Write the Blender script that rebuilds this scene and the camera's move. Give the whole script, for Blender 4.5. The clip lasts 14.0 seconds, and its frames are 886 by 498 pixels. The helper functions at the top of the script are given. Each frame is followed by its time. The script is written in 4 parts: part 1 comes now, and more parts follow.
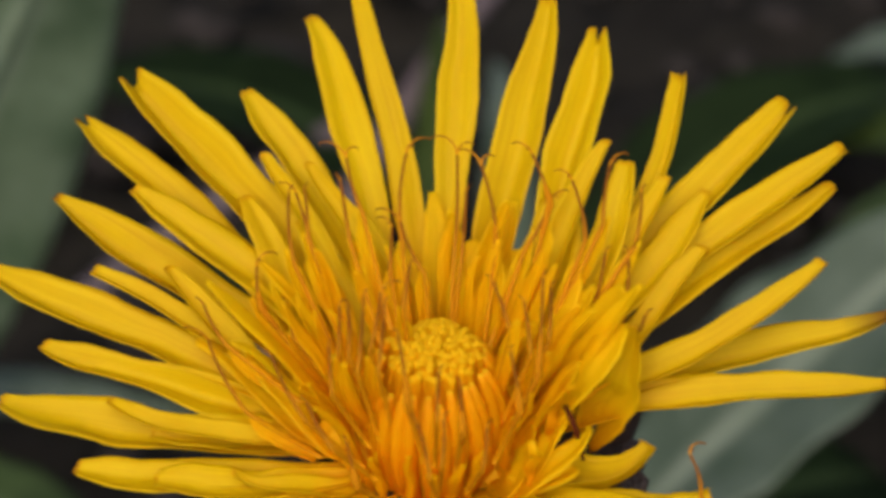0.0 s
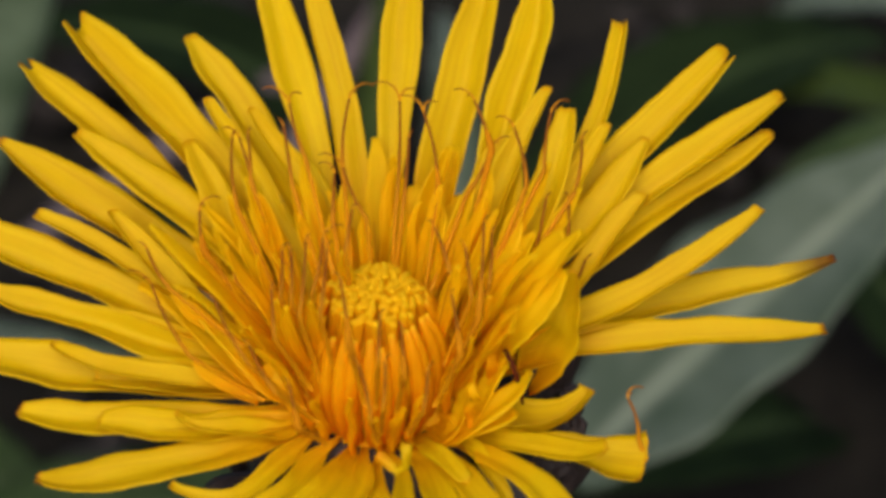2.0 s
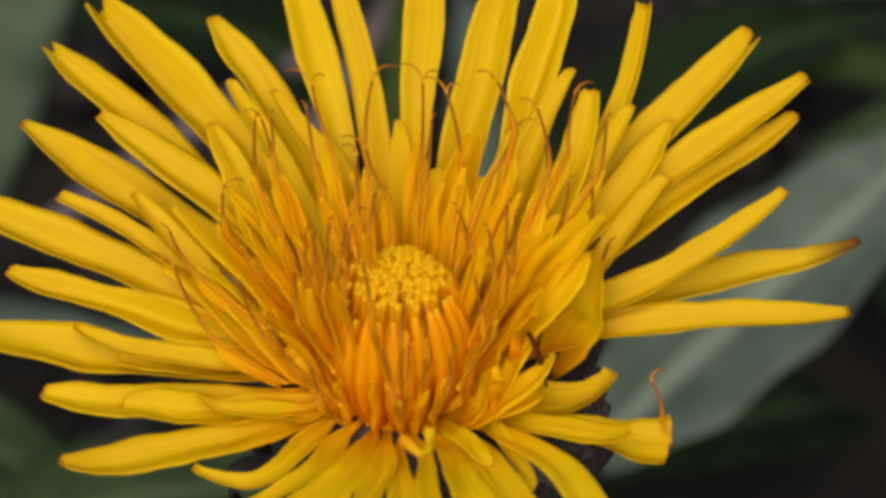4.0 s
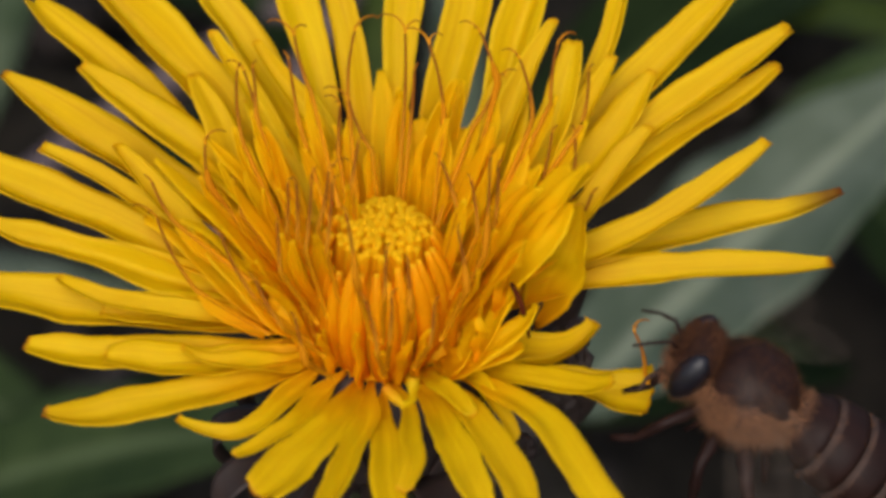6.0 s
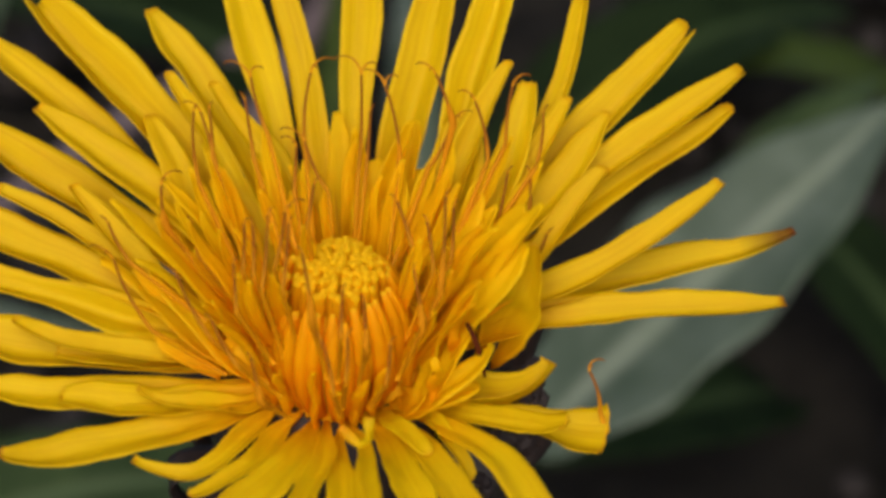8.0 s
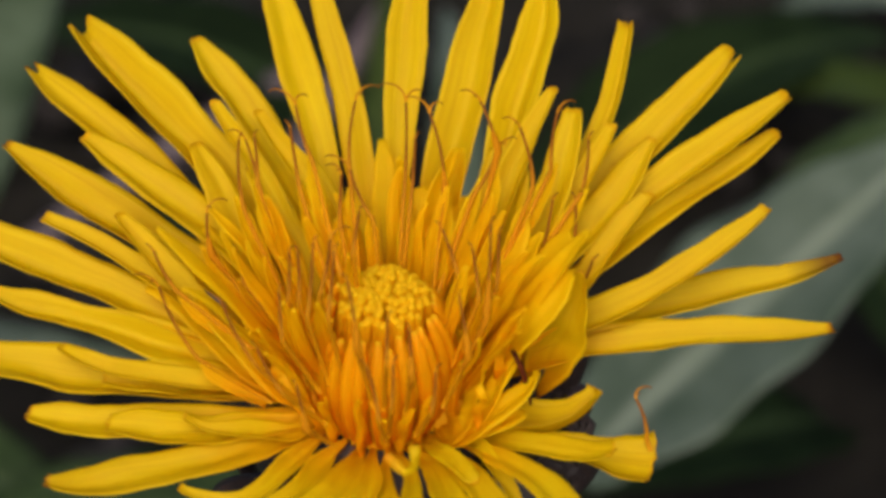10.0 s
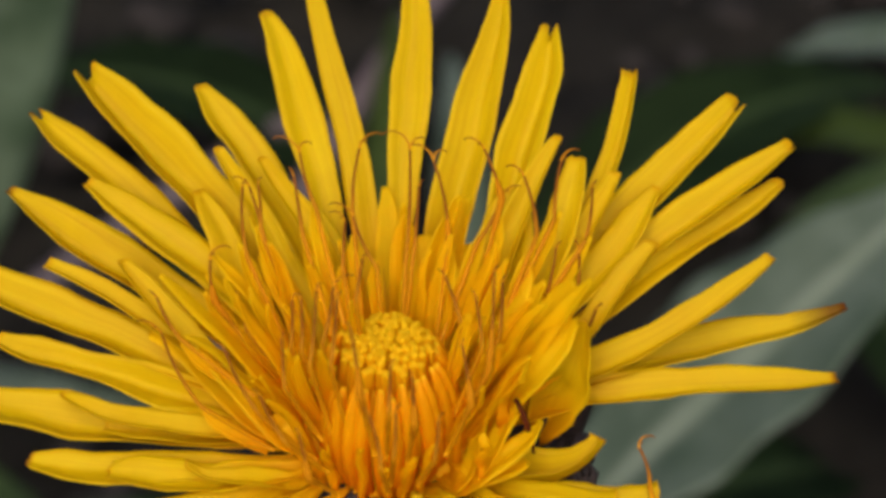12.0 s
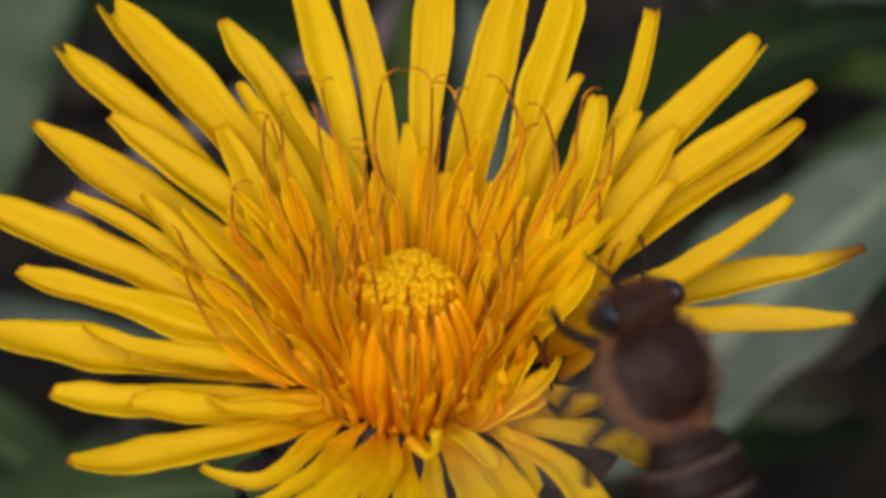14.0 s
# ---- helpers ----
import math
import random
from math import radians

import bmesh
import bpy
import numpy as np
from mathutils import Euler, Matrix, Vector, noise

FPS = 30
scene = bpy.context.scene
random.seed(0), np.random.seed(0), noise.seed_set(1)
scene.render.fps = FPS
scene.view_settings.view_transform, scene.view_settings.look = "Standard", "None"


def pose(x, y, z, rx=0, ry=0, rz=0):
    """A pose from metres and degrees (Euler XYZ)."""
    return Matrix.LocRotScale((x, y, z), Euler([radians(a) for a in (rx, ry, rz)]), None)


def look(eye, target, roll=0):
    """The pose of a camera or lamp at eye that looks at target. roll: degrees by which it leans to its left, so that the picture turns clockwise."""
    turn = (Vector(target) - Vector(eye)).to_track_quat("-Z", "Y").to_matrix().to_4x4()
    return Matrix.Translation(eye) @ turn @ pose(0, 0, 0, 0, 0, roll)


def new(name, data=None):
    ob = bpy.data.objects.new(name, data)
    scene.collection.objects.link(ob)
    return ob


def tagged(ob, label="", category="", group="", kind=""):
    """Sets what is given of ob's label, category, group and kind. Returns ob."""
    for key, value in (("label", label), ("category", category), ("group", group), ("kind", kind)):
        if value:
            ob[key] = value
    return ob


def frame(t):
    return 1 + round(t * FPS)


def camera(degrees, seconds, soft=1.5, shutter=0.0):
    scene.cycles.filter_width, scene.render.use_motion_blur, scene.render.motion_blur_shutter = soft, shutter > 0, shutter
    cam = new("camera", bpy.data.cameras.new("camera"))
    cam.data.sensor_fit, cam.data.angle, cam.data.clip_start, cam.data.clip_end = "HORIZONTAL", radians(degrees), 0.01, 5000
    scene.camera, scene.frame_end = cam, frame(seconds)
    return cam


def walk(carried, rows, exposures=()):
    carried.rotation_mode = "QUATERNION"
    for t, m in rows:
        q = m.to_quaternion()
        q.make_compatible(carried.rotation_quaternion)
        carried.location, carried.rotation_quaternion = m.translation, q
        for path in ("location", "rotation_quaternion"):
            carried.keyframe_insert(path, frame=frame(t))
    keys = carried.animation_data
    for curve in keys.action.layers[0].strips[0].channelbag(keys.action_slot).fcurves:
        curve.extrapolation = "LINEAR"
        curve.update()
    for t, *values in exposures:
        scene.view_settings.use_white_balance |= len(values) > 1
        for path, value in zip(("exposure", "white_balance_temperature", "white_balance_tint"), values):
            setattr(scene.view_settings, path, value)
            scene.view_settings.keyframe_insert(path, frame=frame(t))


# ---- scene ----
# A dandelion head close up, seen from above and in front, with a honeybee that comes and goes.
K = 0.76                             # flower and plants: their plan's millimetres in true ones
MM = 0.001 * K
HEAD = Vector((0, 0, 0.150)) * K        # middle of the flower's receptacle

cam = camera(26.0, 14.0, soft=3.8, shutter=0.5)
cam.data.dof.use_dof = True
cam.data.dof.focus_distance = 0.089 * K
cam.data.dof.aperture_fstop = 64.0

PATH = [
    (0.0, pose(0.00184, -0.04531, 0.16459, 48.237, 1.108, 0.759)),
    (0.3, pose(0.00161, -0.04511, 0.16513, 47.250, -0.130, 0.431)),
    (0.5, pose(0.00210, -0.04565, 0.16484, 46.649, -0.186, 0.695)),
    (1.0, pose(0.00201, -0.04571, 0.16469, 46.742, -0.525, -0.531)),
    (1.5, pose(0.00208, -0.04550, 0.16482, 47.346, -0.729, -0.825)),
    (2.0, pose(0.00198, -0.04586, 0.16484, 46.750, -0.184, -0.250)),
    (2.5, pose(0.00180, -0.04562, 0.16476, 45.670, 0.121, 0.095)),
    (3.0, pose(0.00184, -0.04546, 0.16475, 46.135, 0.390, 0.454)),
    (3.2, pose(0.00192, -0.04551, 0.16469, 46.235, 0.227, 0.186)),
    (5.3, pose(0.00182, -0.04579, 0.16486, 45.672, 0.214, 0.312)),
    (5.5, pose(0.00199, -0.04551, 0.16468, 45.175, -0.398, 0.198)),
    (6.0, pose(0.00185, -0.04562, 0.16487, 44.607, -0.079, -0.255)),
    (6.2, pose(0.00177, -0.04532, 0.16450, 44.803, -1.128, -0.648)),
    (6.5, pose(0.00206, -0.04568, 0.16488, 44.431, -1.238, -1.662)),
    (7.0, pose(0.00193, -0.04563, 0.16497, 46.112, -0.521, -0.933)),
    (7.5, pose(0.00199, -0.04590, 0.16509, 46.922, -0.640, -0.542)),
    (8.0, pose(0.00194, -0.04589, 0.16502, 45.887, -0.893, -1.191)),
    (8.2, pose(0.00188, -0.04576, 0.16494, 46.034, -0.498, -0.380)),
    (10.3, pose(0.00191, -0.04582, 0.16492, 46.714, 0.420, -0.266)),
    (10.5, pose(0.00187, -0.04582, 0.16496, 46.009, 0.327, 0.623)),
    (11.0, pose(0.00191, -0.04575, 0.16487, 46.576, 0.091, -0.276)),
    (11.1, pose(0.00228, -0.04572, 0.16494, 46.921, 0.283, 0.021)),
    (11.5, pose(0.00185, -0.04576, 0.16488, 47.603, 0.041, 0.675)),
    (12.0, pose(0.00190, -0.04568, 0.16497, 48.032, 0.042, -0.134)),
    (12.5, pose(0.00187, -0.04591, 0.16505, 47.295, -0.687, -0.066)),
    (13.0, pose(0.00189, -0.04578, 0.16495, 46.256, -0.405, 0.137)),
    (13.5, pose(0.00178, -0.04580, 0.16501, 46.384, -0.127, 0.268)),
    (13.9, pose(0.00173, -0.04621, 0.16489, 46.820, -0.056, 0.580)),
    (14.0, pose(0.00176, -0.04596, 0.16507, 46.256, -0.036, 0.613)),
]
walk(cam, PATH)

# ---- light: a bright, hazy sky and a veiled sun ----
SUN_UP, SUN_TURN = radians(55), radians(192)
world = bpy.data.worlds.new("sky")
scene.world = world
world.use_nodes = True
wn = world.node_tree
sky = wn.nodes.new("ShaderNodeTexSky")
sky.sky_type = "NISHITA"
sky.sun_disc = False
sky.sun_elevation, sky.sun_rotation = SUN_UP, SUN_TURN
sky.air_density, sky.dust_density, sky.ozone_density = 1.0, 3.0, 1.0
wn.links.new(sky.outputs["Color"], wn.nodes["Background"].inputs["Color"])
wn.nodes["Background"].inputs["Strength"].default_value = 0.15
sun_data = bpy.data.lights.new("sun", "SUN")
sun_data.energy, sun_data.angle, sun_data.color = 2.75, radians(55), (1.0, 0.94, 0.86)
sun = new("sun", sun_data)
sun.matrix_world = look((math.sin(SUN_TURN) * math.cos(SUN_UP) * 3, math.cos(SUN_TURN) * math.cos(SUN_UP) * 3,
                         math.sin(SUN_UP) * 3), (0, 0, 0))
scene.view_settings.exposure = 0.09


# ---- materials ----
def nodes_of(name):
    mat = bpy.data.materials.new(name)
    mat.use_nodes = True
    nt = mat.node_tree
    return mat, nt, nt.nodes["Principled BSDF"]


def node(nt, kind, **values):
    n = nt.nodes.new("ShaderNode" + kind)
    for key, value in values.items():
        n.inputs[key.replace("_", " ")].default_value = value
    return n


def ramp(nt, fac, stops):
    n = nt.nodes.new("ShaderNodeValToRGB")
    el = n.color_ramp.elements
    while len(el) < len(stops):
        el.new(0.5)
    for e, (p, c) in zip(el, stops):
        e.position, e.color = p, (*c, 1)
    nt.links.new(fac, n.inputs["Fac"])
    return n.outputs["Color"]


def mix(nt, mode, fac, a, b):
    n = nt.nodes.new("ShaderNodeMix")
    n.data_type, n.blend_type = "RGBA", mode
    for sock, value in ((n.inputs[0], fac), (n.inputs[6], a), (n.inputs[7], b)):
        if isinstance(value, (float, int)):
            sock.default_value = value
        elif isinstance(value, tuple):
            sock.default_value = (*value, 1)
        else:
            nt.links.new(value, sock)
    return n.outputs[2]


def noise_at(nt, vector, scale, detail=4.0, rough=0.6):
    n = node(nt, "TexNoise", Scale=scale, Detail=detail, Roughness=rough)
    if vector is not None:
        nt.links.new(vector, n.inputs["Vector"])
    return n.outputs["Fac"]


def bump(nt, bsdf, height, strength, distance):
    n = node(nt, "Bump", Strength=strength, Distance=distance)
    nt.links.new(height, n.inputs["Height"])
    nt.links.new(n.outputs["Normal"], bsdf.inputs["Normal"])
    return n.outputs["Normal"]


def through_leaf(nt, bsdf, colour, share, normal=None):
    """Lets part of the light through a thin leaf or petal."""
    tr = node(nt, "BsdfTranslucent")
    if isinstance(colour, tuple):
        tr.inputs["Color"].default_value = (*colour, 1)
    else:
        nt.links.new(colour, tr.inputs["Color"])
    if normal is not None:
        nt.links.new(normal, tr.inputs["Normal"])
    m = node(nt, "MixShader", Fac=share)
    nt.links.new(bsdf.outputs[0], m.inputs[1])
    nt.links.new(tr.outputs[0], m.inputs[2])
    nt.links.new(m.outputs[0], nt.nodes["Material Output"].inputs["Surface"])


def stretched(nt, sx, sy):
    """Coordinates along a strip: x across it, y along it; shifted from one object to the next."""
    uv = nt.nodes.new("ShaderNodeUVMap")
    info = nt.nodes.new("ShaderNodeObjectInfo")
    m = nt.nodes.new("ShaderNodeMapping")
    m.inputs["Scale"].default_value = (sx, sy, 1)
    nt.links.new(uv.outputs["UV"], m.inputs["Vector"])
    shift = nt.nodes.new("ShaderNodeCombineXYZ")
    mul = node(nt, "Math")
    mul.operation = "MULTIPLY"
    mul.inputs[1].default_value = 37.0
    nt.links.new(info.outputs["Random"], mul.inputs[0])
    nt.links.new(mul.outputs[0], shift.inputs["X"])
    nt.links.new(mul.outputs[0], shift.inputs["Z"])
    nt.links.new(shift.outputs[0], m.inputs["Location"])
    return m.outputs["Vector"], uv.outputs["UV"], info.outputs["Random"]


def petal_material(name, root, limb, tip, orange_to, edge=None, thin=0.45, tint=0.5):
    mat, nt, b = nodes_of(name)
    vec, uv, rnd = stretched(nt, 6, 1.0)
    sep = nt.nodes.new("ShaderNodeSeparateXYZ")
    nt.links.new(uv, sep.inputs[0])
    stops = [(0.0, root), (orange_to, tuple(0.5 * a + 0.5 * c for a, c in zip(root, limb))), (min(orange_to + 0.28, 0.9), limb), (0.975, limb), (1.0, tip)]
    col = ramp(nt, sep.outputs["Y"], stops)
    if edge:
        col = mix(nt, "MIX", ramp(nt, sep.outputs["Y"], edge), col, (0.16, 0.045, 0.008))
    streak = noise_at(nt, vec, 1.8, 3.0, 0.55)
    veins, _, _ = stretched(nt, 22, 0.9)
    vein = noise_at(nt, veins, 1.6, 2.0, 0.6)
    col = mix(nt, "MULTIPLY", ramp(nt, vein, [(0.34, (tint, tint, tint)), (0.56, (0, 0, 0))]), col, (0.86, 0.78, 0.45))
    col = mix(nt, "MULTIPLY", ramp(nt, streak, [(0.30, (1.3 * tint, 1.3 * tint, 1.3 * tint)), (0.62, (0, 0, 0))]), col, (0.86, 0.74, 0.35))
    col = mix(nt, "MULTIPLY", ramp(nt, rnd, [(0.0, (0, 0, 0)), (1.0, (tint, tint, tint))]), col, (0.88, 0.78, 0.5))
    geo = nt.nodes.new("ShaderNodeNewGeometry")
    blot = noise_at(nt, geo.outputs["Position"], 420.0, 3.0)
    col = mix(nt, "MULTIPLY", ramp(nt, blot, [(0.42, (0.3, 0.3, 0.3)), (0.62, (0, 0, 0))]), col, (0.92, 0.85, 0.6))
    nt.links.new(col, b.inputs["Base Color"])
    b.inputs["Roughness"].default_value = 0.52
    b.inputs["Specular IOR Level"].default_value = 0.14
    nrm = bump(nt, b, vein, 0.4, 0.00007)
    through_leaf(nt, b, col, thin, nrm)
    return mat


PETAL = petal_material("petal", (0.88, 0.37, 0.001), (0.82, 0.580, 0.002), (0.82, 0.47, 0.003), 0.22)
PETAL_RIM = petal_material("petal_brown_edge", (0.88, 0.37, 0.001), (0.82, 0.580, 0.002), (0.70, 0.32, 0.006), 0.22,
                           [(0.985, (0, 0, 0)), (1.0, (0.6, 0.6, 0.6))])
PETAL_BROWN = petal_material("petal_brown_tip", (0.88, 0.37, 0.001), (0.80, 0.578, 0.002), (0.45, 0.12, 0.02), 0.22,
                             [(0.86, (0, 0, 0)), (0.96, (0.85, 0.85, 0.85))])
PETAL_MID = petal_material("middle_petal", (0.98, 0.49, 0.001), (0.97, 0.695, 0.002), (0.97, 0.695, 0.003), 0.36, thin=0.62, tint=0.2)
INNER = petal_material("inner_petal", (0.99, 0.47, 0.001), (0.99, 0.65, 0.002), (0.98, 0.68, 0.003), 0.36, thin=0.65, tint=0.15)
BUD = petal_material("bud", (0.98, 0.36, 0.001), (0.97, 0.655, 0.006), (0.98, 0.72, 0.014), 0.40, thin=0.6, tint=0.1)
BUD_SIDE = petal_material("bud_side", (0.93, 0.27, 0.001), (0.98, 0.47, 0.001), (0.99, 0.66, 0.008), 0.40, thin=0.5, tint=0.15)
# bright orange filler, added so the gaps between florets don't go dark
CORE = petal_material("floret_filler", (0.98, 0.40, 0.001), (0.98, 0.52, 0.002), (0.98, 0.56, 0.003), 0.40, thin=0.3, tint=0.25)


def plain(name, colour, rough=0.6, dark=0.6, scale=600.0, spec=0.3, relief=0.00005, leaf=0.0):
    mat, nt, b = nodes_of(name)
    geo = nt.nodes.new("ShaderNodeNewGeometry")
    n1 = noise_at(nt, geo.outputs["Position"], scale, 5.0)
    n2 = noise_at(nt, geo.outputs["Position"], scale * 0.12, 3.0)
    col = mix(nt, "MULTIPLY", ramp(nt, n1, [(0.35, (0.8, 0.8, 0.8)), (0.65, (0, 0, 0))]), colour, (dark, dark, dark))
    col = mix(nt, "MULTIPLY", ramp(nt, n2, [(0.35, (0.6, 0.6, 0.6)), (0.65, (0, 0, 0))]), col, (dark, dark * 0.95, dark * 0.9))
    nt.links.new(col, b.inputs["Base Color"])
    b.inputs["Roughness"].default_value = rough
    b.inputs["Specular IOR Level"].default_value = spec
    nrm = bump(nt, b, n1, 0.5, relief)
    if leaf:
        through_leaf(nt, b, col, leaf, nrm)
    return mat


STYLE = petal_material("style", (0.78, 0.34, 0.002), (0.28, 0.092, 0.002), (0.15, 0.052, 0.003), 0.46, thin=0.15)
ANTHER = plain("anther_tube", (0.48, 0.17, 0.002), 0.7, 0.8, 1500, 0.05)
WITHERED = plain("withered_style", (0.11, 0.022, 0.005), 0.7, 0.6, 900, 0.08)
BRACT = plain("bract", (0.042, 0.028, 0.024), 0.6, 0.45, 900, 0.25)
STEM = plain("stem", (0.16, 0.17, 0.07), 0.5, 0.7, 400, leaf=0.1)
SOIL = plain("soil", (0.020, 0.017, 0.013), 0.95, 0.35, 160, 0.1, 0.002)
CLOD = plain("clod", (0.034, 0.028, 0.025), 0.95, 0.45, 260, 0.1, 0.0008)
STALK = plain("dry_stalk", (0.115, 0.082, 0.084), 0.7, 0.7, 180)


def leaf_material(name, colour, vein, leaf=0.15, gloss=0.42, spec=0.22):
    mat, nt, b = nodes_of(name)
    vec, uv, rnd = stretched(nt, 3, 7)
    n1 = noise_at(nt, vec, 1.6, 5.0)
    geo = nt.nodes.new("ShaderNodeNewGeometry")
    n2 = noise_at(nt, geo.outputs["Position"], 85.0, 4.0)
    sep = nt.nodes.new("ShaderNodeSeparateXYZ")
    nt.links.new(uv, sep.inputs[0])
    # random mottling; its dark blotches also put patchy shade into the colour
    col = mix(nt, "MULTIPLY", ramp(nt, n2, [(0.38, (0.9, 0.9, 0.9)), (0.60, (0, 0, 0))]), colour, (0.42, 0.5, 0.42))
    rib = ramp(nt, sep.outputs["X"], [(0.40, (0, 0, 0)), (0.48, (0.75, 0.75, 0.75)), (0.52, (0.75, 0.75, 0.75)), (0.60, (0, 0, 0))])
    col = mix(nt, "MIX", rib, col, vein)
    col = mix(nt, "MULTIPLY", ramp(nt, n1, [(0.35, (0.5, 0.5, 0.5)), (0.6, (0, 0, 0))]), col, (0.7, 0.75, 0.65))
    nt.links.new(col, b.inputs["Base Color"])
    b.inputs["Roughness"].default_value = gloss
    b.inputs["Specular IOR Level"].default_value = spec
    nrm = bump(nt, b, n1, 0.4, 0.0006)
    through_leaf(nt, b, col, leaf, nrm)
    return mat


LEAF_GREY = leaf_material("grey_green_leaf", (0.092, 0.112, 0.078), (0.20, 0.22, 0.155))
LEAF_PALE = leaf_material("pale_blade", (0.14, 0.18, 0.11), (0.25, 0.29, 0.205))
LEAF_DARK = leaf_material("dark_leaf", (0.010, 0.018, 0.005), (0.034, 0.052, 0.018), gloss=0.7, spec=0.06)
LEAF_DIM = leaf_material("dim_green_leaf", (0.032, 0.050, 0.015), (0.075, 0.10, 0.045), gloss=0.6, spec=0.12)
LEAF_GREEN = leaf_material("green_leaf", (0.028, 0.042, 0.006), (0.05, 0.07, 0.016), gloss=0.65, spec=0.1)


# ---- mesh helpers ----
def part(name, bm, material, parent, label=""):
    me = bpy.data.meshes.new(name)
    for f in bm.faces:
        f.smooth = True
    bm.to_mesh(me)
    bm.free()
    me.materials.append(material)
    ob = new(name, me)
    ob.parent = parent
    if label:
        ob["label"] = label
    return ob


def empty(name, at, label, category, group="", kind=""):
    ob = new(name)
    ob.empty_display_size = 0.01
    ob.location = at
    return tagged(ob, label, category, group, kind)


def strip(points, sides, normals, widths, thick, across=6, section=None):
    """A thin strip with two faces and a rim along a line of points. section(u, i): height over the middle, in widths."""
    bm = bmesh.new()
    uvl = bm.loops.layers.uv.new("UVMap")
    n = len(points)
    rows = []
    for layer in (0, 1):
        grid = []
        for i in range(n):
            line = []
            for j in range(across + 1):
                u = j / across * 2 - 1
                h = section(u, i) * widths[i] if section else 0.0
                edge = 1.0 - 0.7 * abs(u) ** 4
                p = points[i] + sides[i] * (u * widths[i] / 2) + normals[i] * (h + (0.5 - layer) * thick * edge)
                line.append(bm.verts.new(p))
            grid.append(line)
        rows.append(grid)

    def face(vs, uvs):
        f = bm.faces.new(vs)
        for loop, c in zip(f.loops, uvs):
            loop[uvl].uv = c

    for layer, grid in enumerate(rows):
        for i in range(n - 1):
            for j in range(across):
                vs = [grid[i][j], grid[i][j + 1], grid[i + 1][j + 1], grid[i + 1][j]]
                uvs = [(j / across, i / (n - 1)), ((j + 1) / across, i / (n - 1)),
                       ((j + 1) / across, (i + 1) / (n - 1)), (j / across, (i + 1) / (n - 1))]
                if layer:
                    vs.reverse(), uvs.reverse()
                face(vs, uvs)
    ring = [(i, 0) for i in range(n)] + [(n - 1, j) for j in range(1, across + 1)] + \
           [(i, across) for i in range(n - 2, -1, -1)] + [(0, j) for j in range(across - 1, 0, -1)]
    for (a, b), (c, d) in zip(ring, ring[1:] + ring[:1]):
        uvs = [(b / across, a / (n - 1)), (d / across, c / (n - 1)), (d / across, c / (n - 1)), (b / across, a / (n - 1))]
        face([rows[0][a][b], rows[0][c][d], rows[1][c][d], rows[1][a][b]], uvs)
    bmesh.ops.recalc_face_normals(bm, faces=bm.faces)
    return bm


def tube(bm, points, radii, ring=8, cap=True):
    """Adds a round tube along points to bm, with rounded ends and strip coordinates."""
    uvl = bm.loops.layers.uv.verify()
    n = len(points)
    loops = []
    ref = Vector((0.31, 0.52, 0.79))
    for i, (p, r) in enumerate(zip(points, radii)):
        d = (points[min(i + 1, n - 1)] - points[max(i - 1, 0)]).normalized()
        a = d.cross(ref).normalized()
        b = d.cross(a)
        loops.append([bm.verts.new(p + (a * math.cos(k / ring * math.tau) + b * math.sin(k / ring * math.tau)) * r) for k in range(ring)])
    for i in range(n - 1):
        for k in range(ring):
            f = bm.faces.new((loops[i][k], loops[i][(k + 1) % ring], loops[i + 1][(k + 1) % ring], loops[i + 1][k]))
            for loop, c in zip(f.loops, ((k / ring, i / (n - 1)), ((k + 1) / ring, i / (n - 1)), ((k + 1) / ring, (i + 1) / (n - 1)), (k / ring, (i + 1) / (n - 1)))):
                loop[uvl].uv = c
    if cap:
        f = bm.faces.new(loops[-1])
        for loop in f.loops:
            loop[uvl].uv = (0.5, 1.0)
        bm.faces.new(loops[0])
    return bm


def smoothstep(a, b, x):
    x = min(1.0, max(0.0, (x - a) / (b - a)))
    return x * x * (3 - 2 * x)


def curve3(a, b, c, n):
    return [a * (1 - t) ** 2 + b * 2 * t * (1 - t) + c * t ** 2 for t in (i / (n - 1) for i in range(n))]


# ---- the dandelion ----
dandelion = empty("dandelion", HEAD, "open yellow dandelion head with orange middle on its stem", "flower")
FRNG = random.Random(4)
KNOCKED = []                         # florets that the bee pushes aside


